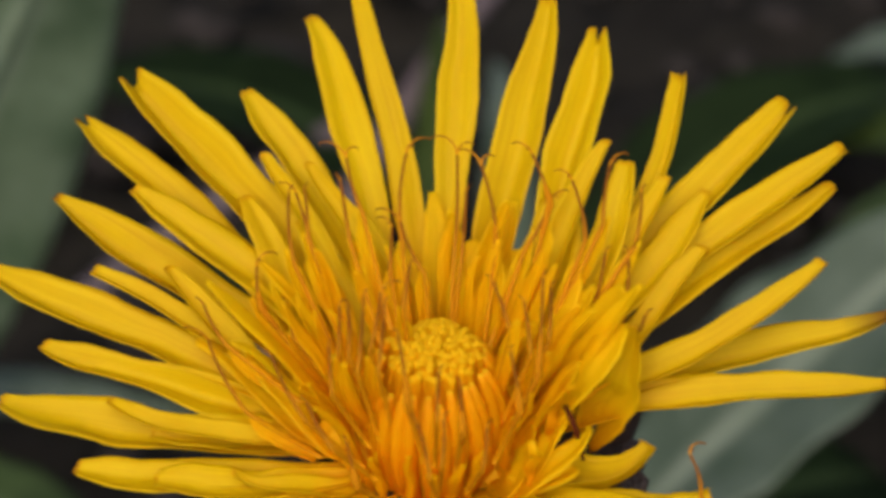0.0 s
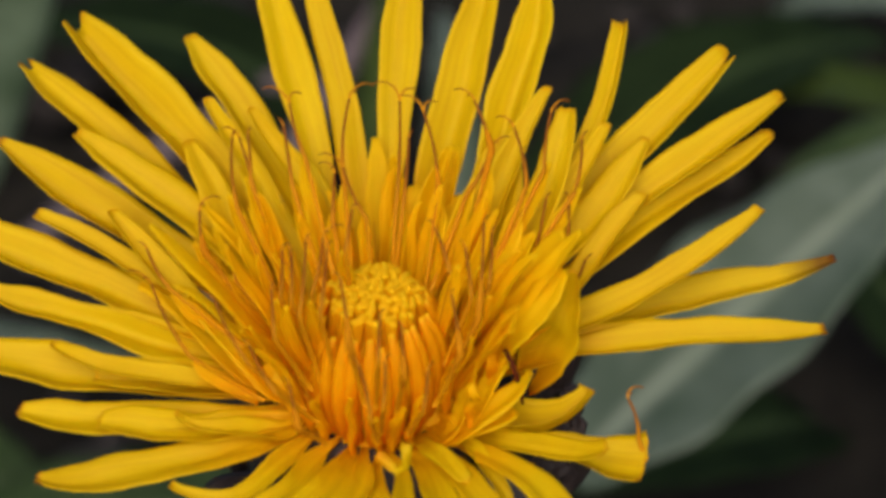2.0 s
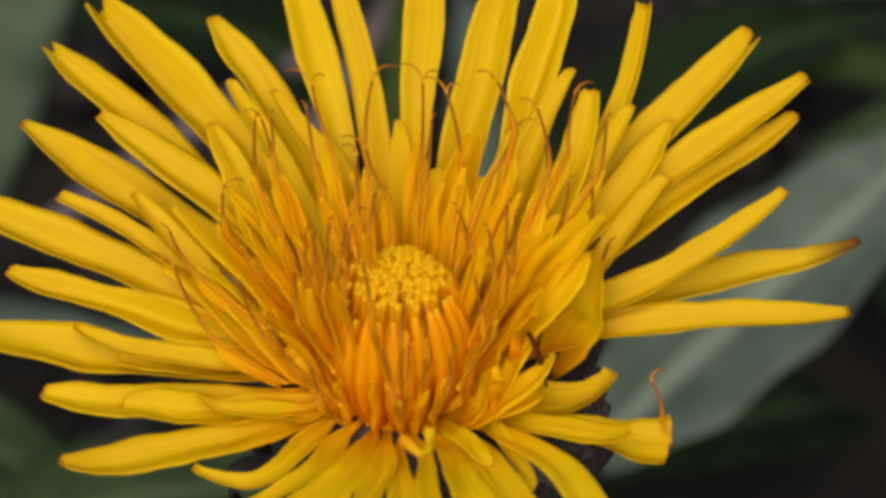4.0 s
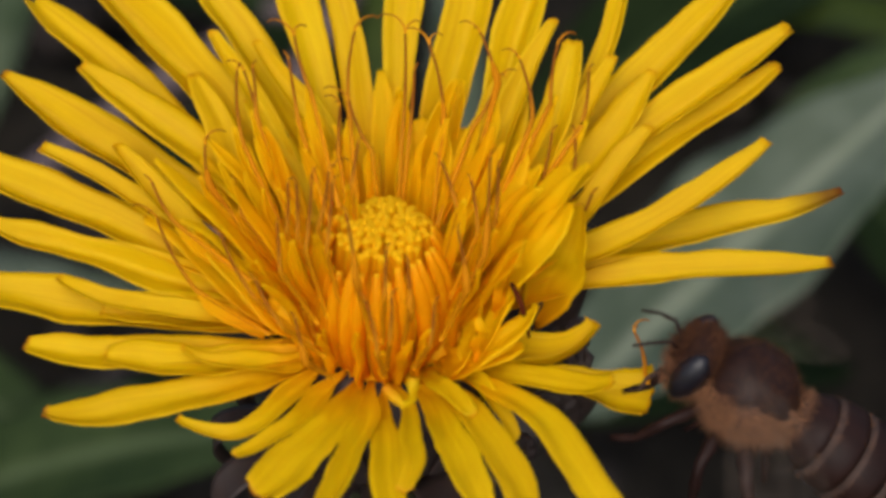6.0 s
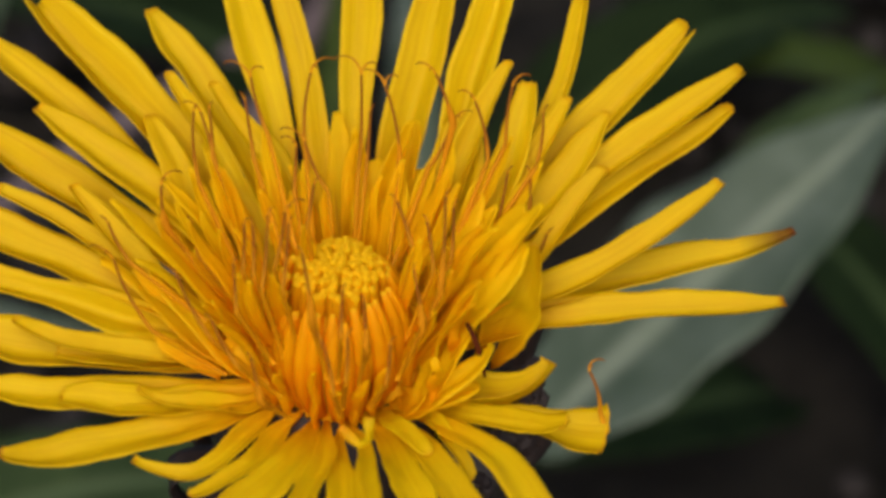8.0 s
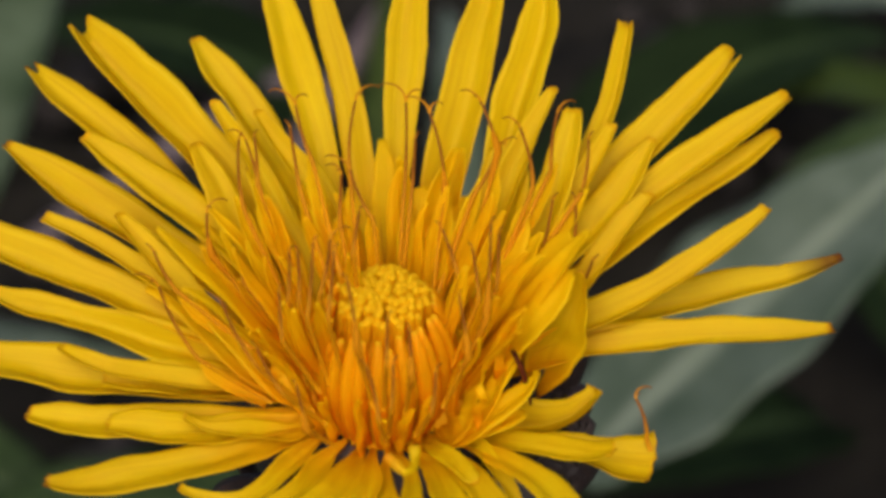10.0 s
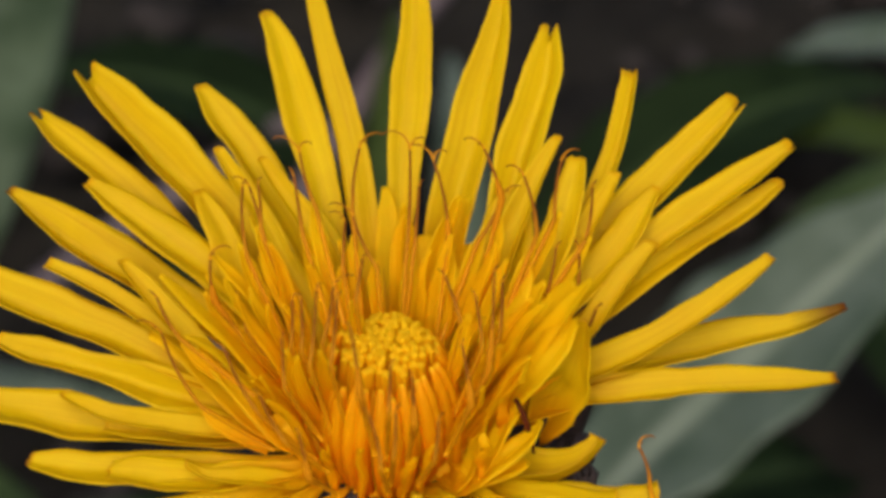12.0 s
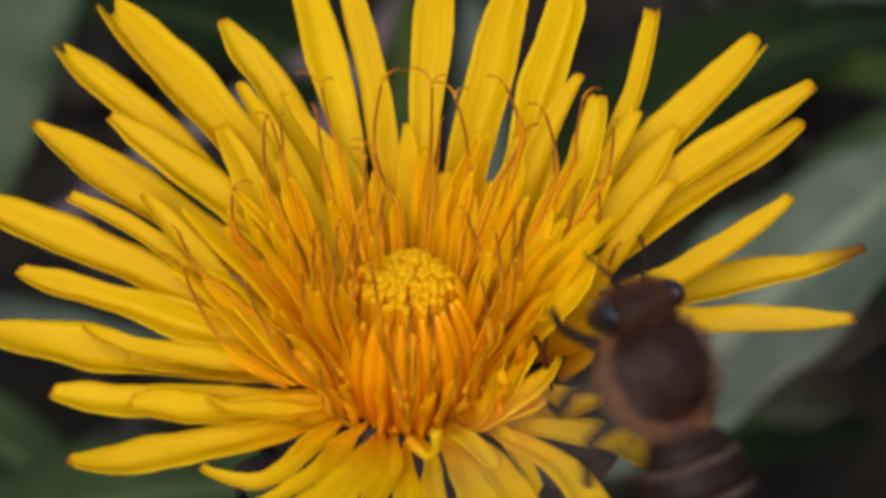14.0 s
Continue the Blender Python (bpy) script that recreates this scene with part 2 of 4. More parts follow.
def floret(az, rise, length, up, bows, widths, twist=0.0, crease=0.0, r0=2.6, z0=0.0, tip="", fold=0.0, split=0.0, lean=0.0, material=None, name="ray_floret"):
    """A strap-shaped floret. az: degrees from straight back towards the right; rise: its slope; up: how far it arches;
    bows: its sideways sway near the root and near the tip; widths: at 0.3, 0.5, 0.7, 0.87 and all of its length; all in mm."""
    a, e = radians(az), radians(rise)
    d = Vector((math.sin(a) * math.cos(e), math.cos(a) * math.cos(e), math.sin(e)))
    v = Vector((math.cos(a), -math.sin(a), 0))
    u = v.cross(d)
    base = Vector((math.sin(a) * r0, math.cos(a) * r0, z0))
    n = 34
    phase, wob = FRNG.uniform(0, 6.3), FRNG.uniform(-0.05, 0.05)
    groove = FRNG.uniform(0.006, 0.016)
    cup = FRNG.uniform(-0.03, 0.06) + fold
    ragged = FRNG.uniform(0.08, 0.16)
    teeth = [FRNG.uniform(0.0, 1.0) for _ in range(7)]
    cleft = FRNG.uniform(-0.2, 0.24)
    curl, hook = FRNG.uniform(-0.35, 0.55), FRNG.uniform(-0.25, 0.25)
    at = (0.0, 0.12, 0.3, 0.5, 0.7, 0.87, 1.0)
    full = (0.36 * widths[0], 0.62 * widths[0], *widths) if abs(az) < 115 else (0.2 * widths[0], 0.42 * widths[0], *widths)
    pts = []
    for i in range(n):
        s = i / (n - 1)
        q = base + d * (length * 1.01 * s) + u * (up * 4 * s * (1 - s)) + v * (3 * s * (1 - s) * (bows[0] * (1 - s) + bows[1] * s))
        late = max(0.0, (s - 0.8) / 0.2) ** 2
        q += u * (0.08 * math.sin(s * 9 + phase * 2) + curl * late) + v * (hook * late + 0.07 * math.sin(s * 13 + phase))
        pts.append(q * MM)
    sides, norms, wide, shift = [], [], [], []
    for i in range(n):
        s = i / (n - 1)
        t = (pts[min(i + 1, n - 1)] - pts[max(i - 1, 0)]).normalized()
        w = (v - t * v.dot(t)).normalized()
        nn = w.cross(t)
        roll = radians(lean + twist * math.sin(s * math.pi) ** 2)
        sides.append(w * math.cos(roll) + nn * math.sin(roll))
        norms.append(nn * math.cos(roll) - w * math.sin(roll))
        k = min(5, sum(1 for p in at[1:] if s > p))
        f = smoothstep(at[k], at[k + 1], s) * 0.5 + (s - at[k]) / (at[k + 1] - at[k]) * 0.5
        wd = full[k] + (full[k + 1] - full[k]) * f
        edges = [wd * (1 + ragged * noise.noise((s * 7, phase * 3, h * 9.0)) + 0.5 * ragged * noise.noise((s * 17, phase * 5, h * 7.0)) + 0.3 * ragged * noise.noise((s * 41, phase * 5, h * 5.0))) / 2 for h in (0, 1)]
        wide.append(MM * (edges[0] + edges[1]))
        shift.append(sides[-1] * (MM * (edges[1] - edges[0]) / 2))
    pts = [p + q for p, q in zip(pts, shift)]
    tubey = {"tube": 0.5, "funnel": 0.30, "soft": 0.1}.get(tip, 0.0)

    def section(x, i):
        s = i / (n - 1)
        rolled = (0.5 * (1 - smoothstep(0.05, 0.35, s)) + cup + tubey) * (x * x - 0.4)
        ridges = groove * math.cos(x * 9.4) * smoothstep(0.2, 0.5, s)
        crumple = 0.11 * noise.noise((x * 1.1, s * 4.5, phase * 4)) + 0.03 * noise.noise((x * 2.6, s * 10.0, phase * 4 + 9))
        return rolled + ridges + wob * x * s + crease * (abs(x - 1.5 * wob) - 0.5) * smoothstep(0.2, 0.45, s) + crumple * smoothstep(0.15, 0.4, s)

    bm = strip(pts, sides, norms, wide, 0.12 * MM, 10, section)
    # the end: rounded for rolled florets, with five small teeth for open ones
    bm.verts.ensure_lookup_table()
    per, end = 11, wide[-1]
    for layer in (0, 1):
        for j in range(per):
            x = j / (per - 1) * 2 - 1
            back = 0.40 * x * x
            if tip == "funnel":
                back = 0.06 * teeth[j % 7]
            elif tip not in ("tube", "soft"):
                back = 0.22 * x * x + 0.10 * (j % 2) + 0.18 * teeth[j % 7] + max(0.0, cleft) * (1 - abs(x)) ** 2 - 0.1
            if split:
                back = split * math.exp(-((x - 0.25) / 0.3) ** 2) + 0.2 * x * x
            bm.verts[layer * n * per + (n - 1) * per + j].co -= d * (end * back)
    mat = material or (PETAL_RIM if tip == "rim" else PETAL_BROWN if tip == "brown" else PETAL)
    return part(name, bm, mat, dandelion, "floret with a withered brown tip" if tip == "brown" else "")


def outer_florets():
    KNOCKED.append(floret(-18.2, 36, 20.8, 1, (-0.33, 0.83), (1.24, 1.47, 2.07, 1.63, 0.74), crease=0.29))
    floret(-10.9, 38, 21.8, 1, (1.69, -0.00), (0.97, 1.76, 1.47, 1.00, 0.78), twist=35)
    floret(3.6, 38, 22.2, 1, (-0.50, 0.63), (0.59, 1.57, 2.05, 1.48, 1.11), crease=0.21)
    floret(16.7, 37, 21.2, 1, (-0.04, 0.44), (1.38, 2.32, 2.32, 1.69, 0.79), crease=0.45)
    floret(25.8, 38, 20.2, 0.8, (1.62, 1.16), (1.26, 1.55, 2.28, 1.95, 0.85), crease=0.51, split=1.2)
    floret(39.5, 36, 19.7, 0.2, (3.43, 2.37), (0.87, 0.98, 1.12, 0.99, 0.82), crease=0.51)
    floret(54.2, 32, 21.3, 0.5, (0.39, -0.28), (1.92, 1.92, 2.25, 1.93, 1.17), crease=0.39, split=0.8)
    floret(62.3, 28, 21.5, 1.2, (-1.26, 0.52), (1.99, 1.99, 1.97, 1.71, 0.86), crease=0.48, split=0.8)
    floret(64.5, 26, 20.0, 1.1, (1.30, -0.11), (1.48, 1.48, 1.73, 1.55, 0.87), crease=0.22)
    floret(70.7, 22, 17.7, 0, (-0.49, 2.18), (1.70, 1.70, 1.55, 1.33, 0.73), crease=0.43)
    floret(74.9, 10, 20.2, 0.6, (-1.82, 0.21), (1.78, 2.13, 2.14, 1.27, 0.51), tip='brown', crease=0.39)
    floret(85.1, 8, 18.5, 1, (-2.35, -0.55), (2.08, 1.97, 1.67, 1.39, 0.64), tip='rim', crease=0.43)
    KNOCKED.append(floret(-32.4, 38, 17.8, 1.2, (1.63, 0.19), (1.29, 1.47, 2.02, 1.95, 0.70), twist=-20, crease=0.29))
    floret(-45.8, 33, 21.4, 1.3, (1.33, 0.07), (2.11, 2.58, 2.71, 2.31, 1.23), crease=0.54, split=0.9)
    floret(-52.3, 28, 21.5, 1.4, (-0.27, -0.06), (1.88, 1.88, 2.08, 1.99, 0.65), tip='rim', twist=-6, crease=0.29, split=1.6)
    floret(-58.0, 34, 16.7, 1.3, (1.43, -0.12), (1.90, 2.13, 2.41, 1.82, 0.63), twist=-6, crease=0.29)
    floret(-60.5, 22, 19.7, 1, (0.51, -0.80), (1.63, 2.17, 2.52, 1.88, 0.53), tip='rim', crease=0.54)
    floret(-67.5, 24, 15.9, 0.4, (-0.43, -0.13), (1.32, 1.32, 1.21, 0.99, 0.67), crease=0.51)
    floret(-63.0, 32, 13.1, 0.2, (-2.61, -1.80), (1.33, 1.33, 1.43, 1.14, 0.57), tip='tube')
    floret(-71.0, 16, 20.5, 0.6, (0.46, -1.31), (1.70, 2.23, 2.41, 1.92, 0.87), crease=0.43)
    floret(-79.2, 14, 16.5, 0.4, (0.43, -0.34), (1.67, 2.08, 1.37, 1.57, 0.76), twist=25, crease=0.51)
    floret(-85.3, 8, 17.7, 0.1, (0.27, -1.38), (1.76, 1.96, 2.83, 2.24, 0.88), crease=0.29)
    floret(-90.3, 13, 10.5, 0, (1.43, -0.64), (1.83, 2.17, 2.25, 1.86, 0.84), crease=0.54)
    floret(-85.8, 14, 12.7, 0.2, (0.84, -2.09), (1.22, 1.22, 1.21, 0.99, 0.47), crease=0.54)
    floret(-94.7, 5, 13.9, 0.1, (-1.09, -1.03), (1.73, 1.83, 1.95, 1.73, 0.75), tip='rim', crease=0.29)
    floret(-100.5, 9, 10.3, 0.1, (-1.11, -0.87), (1.59, 1.84, 2.10, 1.86, 1.02), crease=0.24)
    floret(-104.2, 14, 7.0, 0, (-1.22, -0.85), (1.22, 1.21, 1.03, 0.72, 0.43), crease=0.36)
    floret(-110.6, 4, 13.3, 0.1, (-1.13, -0.55), (1.65, 2.01, 2.04, 1.70, 0.73), tip='rim', crease=0.29)
    floret(-118.5, 4, 7.9, 0, (-0.08, -4.65), (1.13, 1.11, 0.90, 0.71, 0.43), fold=0.35)
    floret(-138.3, 8, 7.4, 0.1, (-0.28, -1.80), (1.14, 1.12, 0.94, 0.79, 0.57), fold=0.3)
    floret(-155.0, 14, 9.6, 0.5, (-1.39, -0.54), (1.68, 1.92, 2.13, 2.31, 1.68), tip='rim', crease=0.21)
    floret(-168.7, 16, 10.6, 0.6, (-0.93, -0.67), (1.13, 1.22, 1.22, 1.04, 0.63), crease=0.51)
    floret(176.5, 14, 11.4, 0.6, (0.44, 0.22), (0.95, 1.29, 1.46, 1.33, 0.94), crease=0.21)
    floret(173.5, 20, 9.1, 0.6, (-0.84, -0.74), (0.68, 0.89, 1.05, 1.04, 0.72), crease=0.21)
    floret(159.9, 16, 10.4, 0.6, (-1.03, 0.07), (1.22, 1.51, 1.71, 1.59, 1.09), tip='rim', crease=0.21)
    floret(153.6, 13, 12.8, 0.9, (-1.80, -0.60), (1.23, 1.48, 1.62, 1.28, 0.76), crease=0.15)
    floret(142.1, 10, 14.5, 1.1, (-3.04, -0.74), (1.32, 1.58, 1.65, 1.56, 0.68), crease=0.15)
    floret(144.9, 26, 5.4, 0.6, (-0.13, 0.98), (0.80, 0.92, 1.02, 0.92, 0.70), tip='soft')
    floret(137.7, 10, 6.3, 0.7, (-1.27, -0.57), (0.75, 0.75, 0.74, 0.70, 0.60), tip='tube')
    floret(92.1, 8, 7.4, -0.3, (1.69, 1.50), (1.57, 1.75, 1.48, 1.02, 0.66), fold=0.3, tip='tube')
    floret(112.2, 10, 8.8, 0.2, (0.31, 0.63), (1.25, 1.46, 1.45, 1.35, 1.10), fold=0.15)
    floret(105.7, -2, 10.1, 0, (0.41, 0.07), (1.23, 1.30, 1.60, 2.55, 3.20), tip='funnel')
    floret(38.5, 46, 15.0, 0.8, (1.02, 0.02), (1.46, 1.46, 1.50, 1.05, 0.58), tip='tube')
    floret(-37.8, 44, 14.5, 0.9, (0.30, 0.09), (0.92, 0.92, 0.92, 0.84, 0.57), tip='tube')
    floret(-31.1, 46, 13.3, 1.2, (1.77, 1.14), (1.07, 1.08, 1.13, 0.93, 0.56), tip='tube')
    floret(-44.7, 42, 13.2, 0.8, (-2.02, -1.33), (1.61, 1.76, 1.81, 1.43, 0.65), crease=0.15)
    floret(-37.4, 46, 11.0, 0.8, (-0.45, -0.12), (1.43, 1.50, 1.59, 1.31, 0.69), crease=0.15)
    floret(-42.3, 52, 9.3, 0.8, (-1.38, -0.35), (1.18, 1.18, 1.29, 1.07, 0.64), material=INNER)
    floret(-22.9, 48, 10.7, 0.9, (1.13, 0.88), (1.10, 1.11, 1.29, 1.05, 0.60), crease=0.15)
    floret(34.5, 46, 11.8, 0.6, (1.76, 1.49), (1.72, 2.09, 2.51, 2.44, 1.49), crease=0.15)
    floret(43.0, 44, 14.6, 0.3, (2.02, 2.59), (1.42, 1.61, 1.77, 1.55, 1.00), crease=0.30)
    floret(51.7, 40, 14.9, 0.3, (1.15, 0.56), (1.40, 1.40, 1.40, 1.13, 0.68), tip='tube')
    floret(56.1, 36, 15.6, 0.3, (1.64, 1.07), (1.58, 1.60, 1.93, 1.66, 0.57), crease=0.15)
    floret(64.3, 36, 13.7, 0.2, (2.52, 1.37), (1.38, 1.38, 1.30, 1.17, 0.73), tip='tube')
    floret(67.8, 50, 10.3, 0.2, (0.96, 0.39), (1.48, 1.56, 1.67, 1.56, 0.86), material=PETAL_MID)
    floret(53.9, 52, 9.3, 0.4, (1.91, 0.36), (1.32, 1.58, 1.66, 1.38, 0.78), material=PETAL_MID)
    floret(80.6, 52, 9.5, 0.2, (2.44, 1.18), (1.59, 1.71, 2.06, 1.85, 1.04), material=PETAL_MID)
    floret(-70.3, 26, 10.0, -0.2, (-2.77, 0.24), (1.32, 1.37, 1.19, 0.89, 0.60), material=PETAL_MID)
    floret(-62.3, 40, 7.1, 0.2, (-3.08, 0.19), (1.36, 1.43, 1.42, 1.02, 0.72), material=PETAL_MID)
    floret(-76.7, 36, 8.0, 0, (-3.03, 0.68), (1.30, 1.26, 1.06, 0.78, 0.56), material=PETAL_MID)
    floret(-10.0, 54, 8.2, 0.7, (-0.12, -0.19), (1.06, 1.06, 1.08, 0.95, 0.59), material=PETAL_MID)
    floret(13.1, 54, 8.8, 0.7, (-0.03, 0.36), (1.18, 1.18, 1.30, 1.10, 0.81), material=PETAL_MID)
    floret(29.0, 52, 8.8, 0.6, (-0.52, 0.01), (1.18, 1.18, 1.28, 1.17, 0.79), material=PETAL_MID)
    floret(88.6, 48, 5.3, 0.2, (4.40, 2.49), (1.40, 1.40, 1.59, 1.46, 0.94), crease=0.15, material=PETAL_MID)
    floret(101.7, 40, 6.2, 0.2, (3.90, 2.24), (1.46, 1.46, 1.58, 1.47, 0.83), crease=0.15, material=PETAL_MID)
    floret(87.2, 60, 4.0, 0.2, (4.41, 3.38), (1.52, 1.52, 1.66, 1.67, 1.04), crease=0.15, material=PETAL_MID)
    floret(109.8, 30, 4.9, 0.1, (1.41, 1.97), (1.14, 1.14, 1.20, 1.17, 0.70), crease=0.15, material=PETAL_MID)
    # a boat-shaped one folded round its neighbours, and two short pale stubs
    floret(78.0, 72, 7.4, -0.1, (0.5, 0.3), (2.3, 2.3, 1.7, 1.0, 0.5), r0=7.1, z0=-0.2, fold=0.25, lean=-58)
    floret(130.5, 80, 2.6, 0.1, (-0.2, -0.3), (0.5, 0.48, 0.46, 0.46, 0.42), r0=5.5, z0=2.7, tip="tube", material=INNER)
    floret(102.6, 80, 3.4, 0.1, (-0.2, -0.3), (0.7, 0.72, 0.7, 0.66, 0.55), r0=5.3, z0=3.2, tip="tube", material=INNER)


def middle_florets():
    """Shorter, steeper florets between the outer ones and the unopened middle."""
    rng = random.Random(11)
    rings = ((8, 46, 11.6, 1.45, 2.8), (11, 53, 10.9, 1.4, 2.9), (14, 60, 10.2, 1.15, 3.0),
             (17, 67, 9.2, 0.9, 3.2), (18, 74, 8.0, 0.7, 3.4))
    for ring, (count, rise, length, width, r0) in enumerate(rings):
        for i in range(count):
            az = ((i + 0.5 * ring + rng.uniform(-0.3, 0.3)) * 360 / count) % 360
            front = max(0.0, -math.cos(radians(az)))
            if front > (0.12 if ring < 2 else 0.3 if ring < 4 else 0.5):
                continue
            w = width * (1 - 0.25 * front) * rng.uniform(0.75, 1.2)
            sway = rng.uniform(-0.6, 0.6)
            floret(az, rise + rng.uniform(-3, 3), length * (1 - 0.25 * front) * rng.uniform(0.75, 1.1), rng.uniform(0.0, 0.6), (sway, sway * 0.6),
                   (w, w, 0.9 * w, 0.66 * w, 0.26 * w), twist=rng.uniform(-20, 20), crease=rng.uniform(-0.1, 0.35), r0=r0,
                   tip=rng.choice(("tube", "soft", "")) if ring > 1 else "", material=PETAL_MID if ring < 3 else INNER)
    # slender upright ones that stand in front of the middle
    for row, (count, r0, long) in enumerate(((7, 3.1, 4.8),)):
        for i in range(count):
            az = 180 + ((i + 0.5) / count - 0.5) * 130 + rng.uniform(-7, 7)
            w = rng.uniform(0.45, 0.65)
            floret(az, 80 - 8 * row + rng.uniform(-6, 6), long * rng.uniform(0.7, 1.2), rng.uniform(0.0, 0.3), (rng.uniform(-0.6, 0.6), rng.uniform(-0.2, 0.2)),
                   (w, w, 0.9 * w, 0.7 * w, 0.35 * w), twist=rng.uniform(-10, 10), r0=r0 - 0.3 * row, z0=-0.4, tip="tube", material=INNER)


def bud_florets():
    """The unopened florets: a tight bundle of tubes whose round tips make the flat button in the middle."""
    rng = random.Random(5)
    count = 104
    for k in range(count):
        r = math.sqrt((k + 0.5) / count)
        a = k * 2.39996 + rng.uniform(-0.12, 0.12)
        out = Vector((math.cos(a), math.sin(a), 0))
        rise = 7.5 - 0.35 * r ** 3 + rng.uniform(-0.12, 0.12)
        top = Vector((0.1, 0, 0)) + out * (1.98 * r) + Vector((0, 0, rise))
        pts = [q * MM for q in curve3(out * (1.7 * r), out * (2.4 * r) + Vector((0, 0, 5.0)), top, 6)]
        way = (pts[-1] - pts[-2]).normalized()
        size = MM * rng.uniform(0.20, 0.235)
        rad = [MM * 0.18] * 5 + [0.9 * size]
        for f in (0.45, 0.85, 1.15, 1.25):
            pts.append(pts[5] + way * size * f)
            rad.append(size * math.sqrt(max(0.02, 1 - (max(0.0, f - 0.25)) ** 2)))
        part("bud_floret", tube(bmesh.new(), pts, rad, 8), BUD, dandelion)
    around = 27
    for k in range(around):
        a = (k + rng.uniform(-0.25, 0.25)) / around * math.tau
        out = Vector((math.cos(a), math.sin(a), 0))
        long = rng.uniform(0.88, 1.0)
        n = 16
        pts = [q * MM for q in curve3(out * 2.3, out * (3.9 + rng.uniform(-0.2, 0.25)) + Vector((0, 0, 3.4)), out * (2.05 + (1 - long) * 4) + Vector((0, 0, 7.3 * long)), n)]
        rad = [MM * (0.24 + 0.13 * math.sin(i / (n - 1) * 2.9)) for i in range(n)]
        rad[-1], rad[-2] = 0.13 * MM, 0.22 * MM
        part("bud_floret", tube(bmesh.new(), pts, rad, 8), BUD_SIDE, dandelion)


def floret_core():
    """A filler bowl in place of the florets' packed lower tubes, added to brighten the gaps, and the withered, bent
    floret in front of it.
    """
    prof = [(-0.2, 4.0), (1.0, 4.7), (1.8, 5.0), (2.4, 5.1), (2.8, 4.8), (3.0, 4.3), (3.1, 3.8), (4.0, 3.0), (5.2, 2.3), (6.2, 1.5), (6.6, 0.5)]
    bm = bmesh.new()
    uvl = bm.loops.layers.uv.new("UVMap")
    around = 180
    rings = []
    for k, (z, r) in enumerate(prof):
        ring = []
        for m in range(around):
            a = m / around * math.tau
            low = 0.04 + 0.96 * smoothstep(-0.75, 0.15, math.cos(a))
            h = z * low if k < 7 else z
            rr = r * (1 + 0.035 * math.sin(a * 41) + 0.05 * noise.noise((math.sin(a) * 9, math.cos(a) * 9, z)))
            wide = 0.50 + 0.50 * low if k < 7 else 1.0
            ring.append(bm.verts.new(Vector((math.sin(a) * rr * wide, math.cos(a) * rr * wide, h + 0.25 * noise.noise((math.sin(a) * 14, math.cos(a) * 14, z * 2)))) * MM))
        rings.append(ring)
    for k in range(len(prof) - 1):
        for m in range(around):
            f = bm.faces.new((rings[k][m], rings[k + 1][m], rings[k + 1][(m + 1) % around], rings[k][(m + 1) % around]))
            for loop, c in zip(f.loops, ((m, k), (m, k + 1), (m + 1, k + 1), (m + 1, k))):
                loop[uvl].uv = (c[0] / 6, min(1.0, c[1] / 8))
    bmesh.ops.recalc_face_normals(bm, faces=bm.faces)
    part("floret_base", bm, CORE, dandelion, "orange filler mass in place of packed floret tubes")
    line = [Vector((0.3, -7.2, 5.0)), Vector((0.7, -7.6, 4.9)), Vector((1.1, -7.9, 4.7)), Vector((1.5, -7.9, 5.1)), Vector((1.5, -7.4, 5.9))]
    pts = [p * MM for a, b in zip(line, line[1:]) for p in (a, a.lerp(b, 0.5))] + [line[-1] * MM]
    part("withered_floret", tube(bmesh.new(), pts, [MM * (0.21 + 0.05 * math.sin(k)) for k in range(len(pts))], 10), PETAL, dandelion)


def withered_thread():
    """A dried maroon style beside the boat-shaped floret."""
    line = curve3(Vector((5.8, -1.6, 5.5)), Vector((6.4, -1.8, 4.3)), Vector((6.7, -1.6, 2.0)), 10)
    part("withered_style", tube(bmesh.new(), [p * MM for p in line], [MM * (0.06 + 0.08 * math.sin(0.6 + 2.4 * k / 9)) for k in range(10)], 8), WITHERED, dandelion, "dried maroon style")


def curled_bract(a, b, c, width, seed):
    """A crumpled bract that curls out from under the head."""
    rng = random.Random(seed)
    n = 18
    pts = [(p + Vector((rng.uniform(-0.1, 0.1), rng.uniform(-0.1, 0.1), rng.uniform(-0.1, 0.1)))) * MM for p in curve3(Vector(a), Vector(b), Vector(c), n)]
    sides, norms, widths = [], [], []
    for k in range(n):
        t = (pts[min(k + 1, n - 1)] - pts[max(k - 1, 0)]).normalized()
        w = t.cross(Vector((0, 0.72, -0.69))).normalized()
        sides.append(w)
        norms.append(w.cross(t))
        widths.append(MM * width * (0.7 + 0.5 * math.sin(k / (n - 1) * 2.6)))
    bm = strip(pts, sides, norms, widths, 0.3 * MM, 8, lambda x, k: 0.30 * x * x + 0.22 * noise.noise((x * 2.0, k * 0.45, seed)))
    part("bract", bm, BRACT, dandelion, "crumpled dark purplish bract")


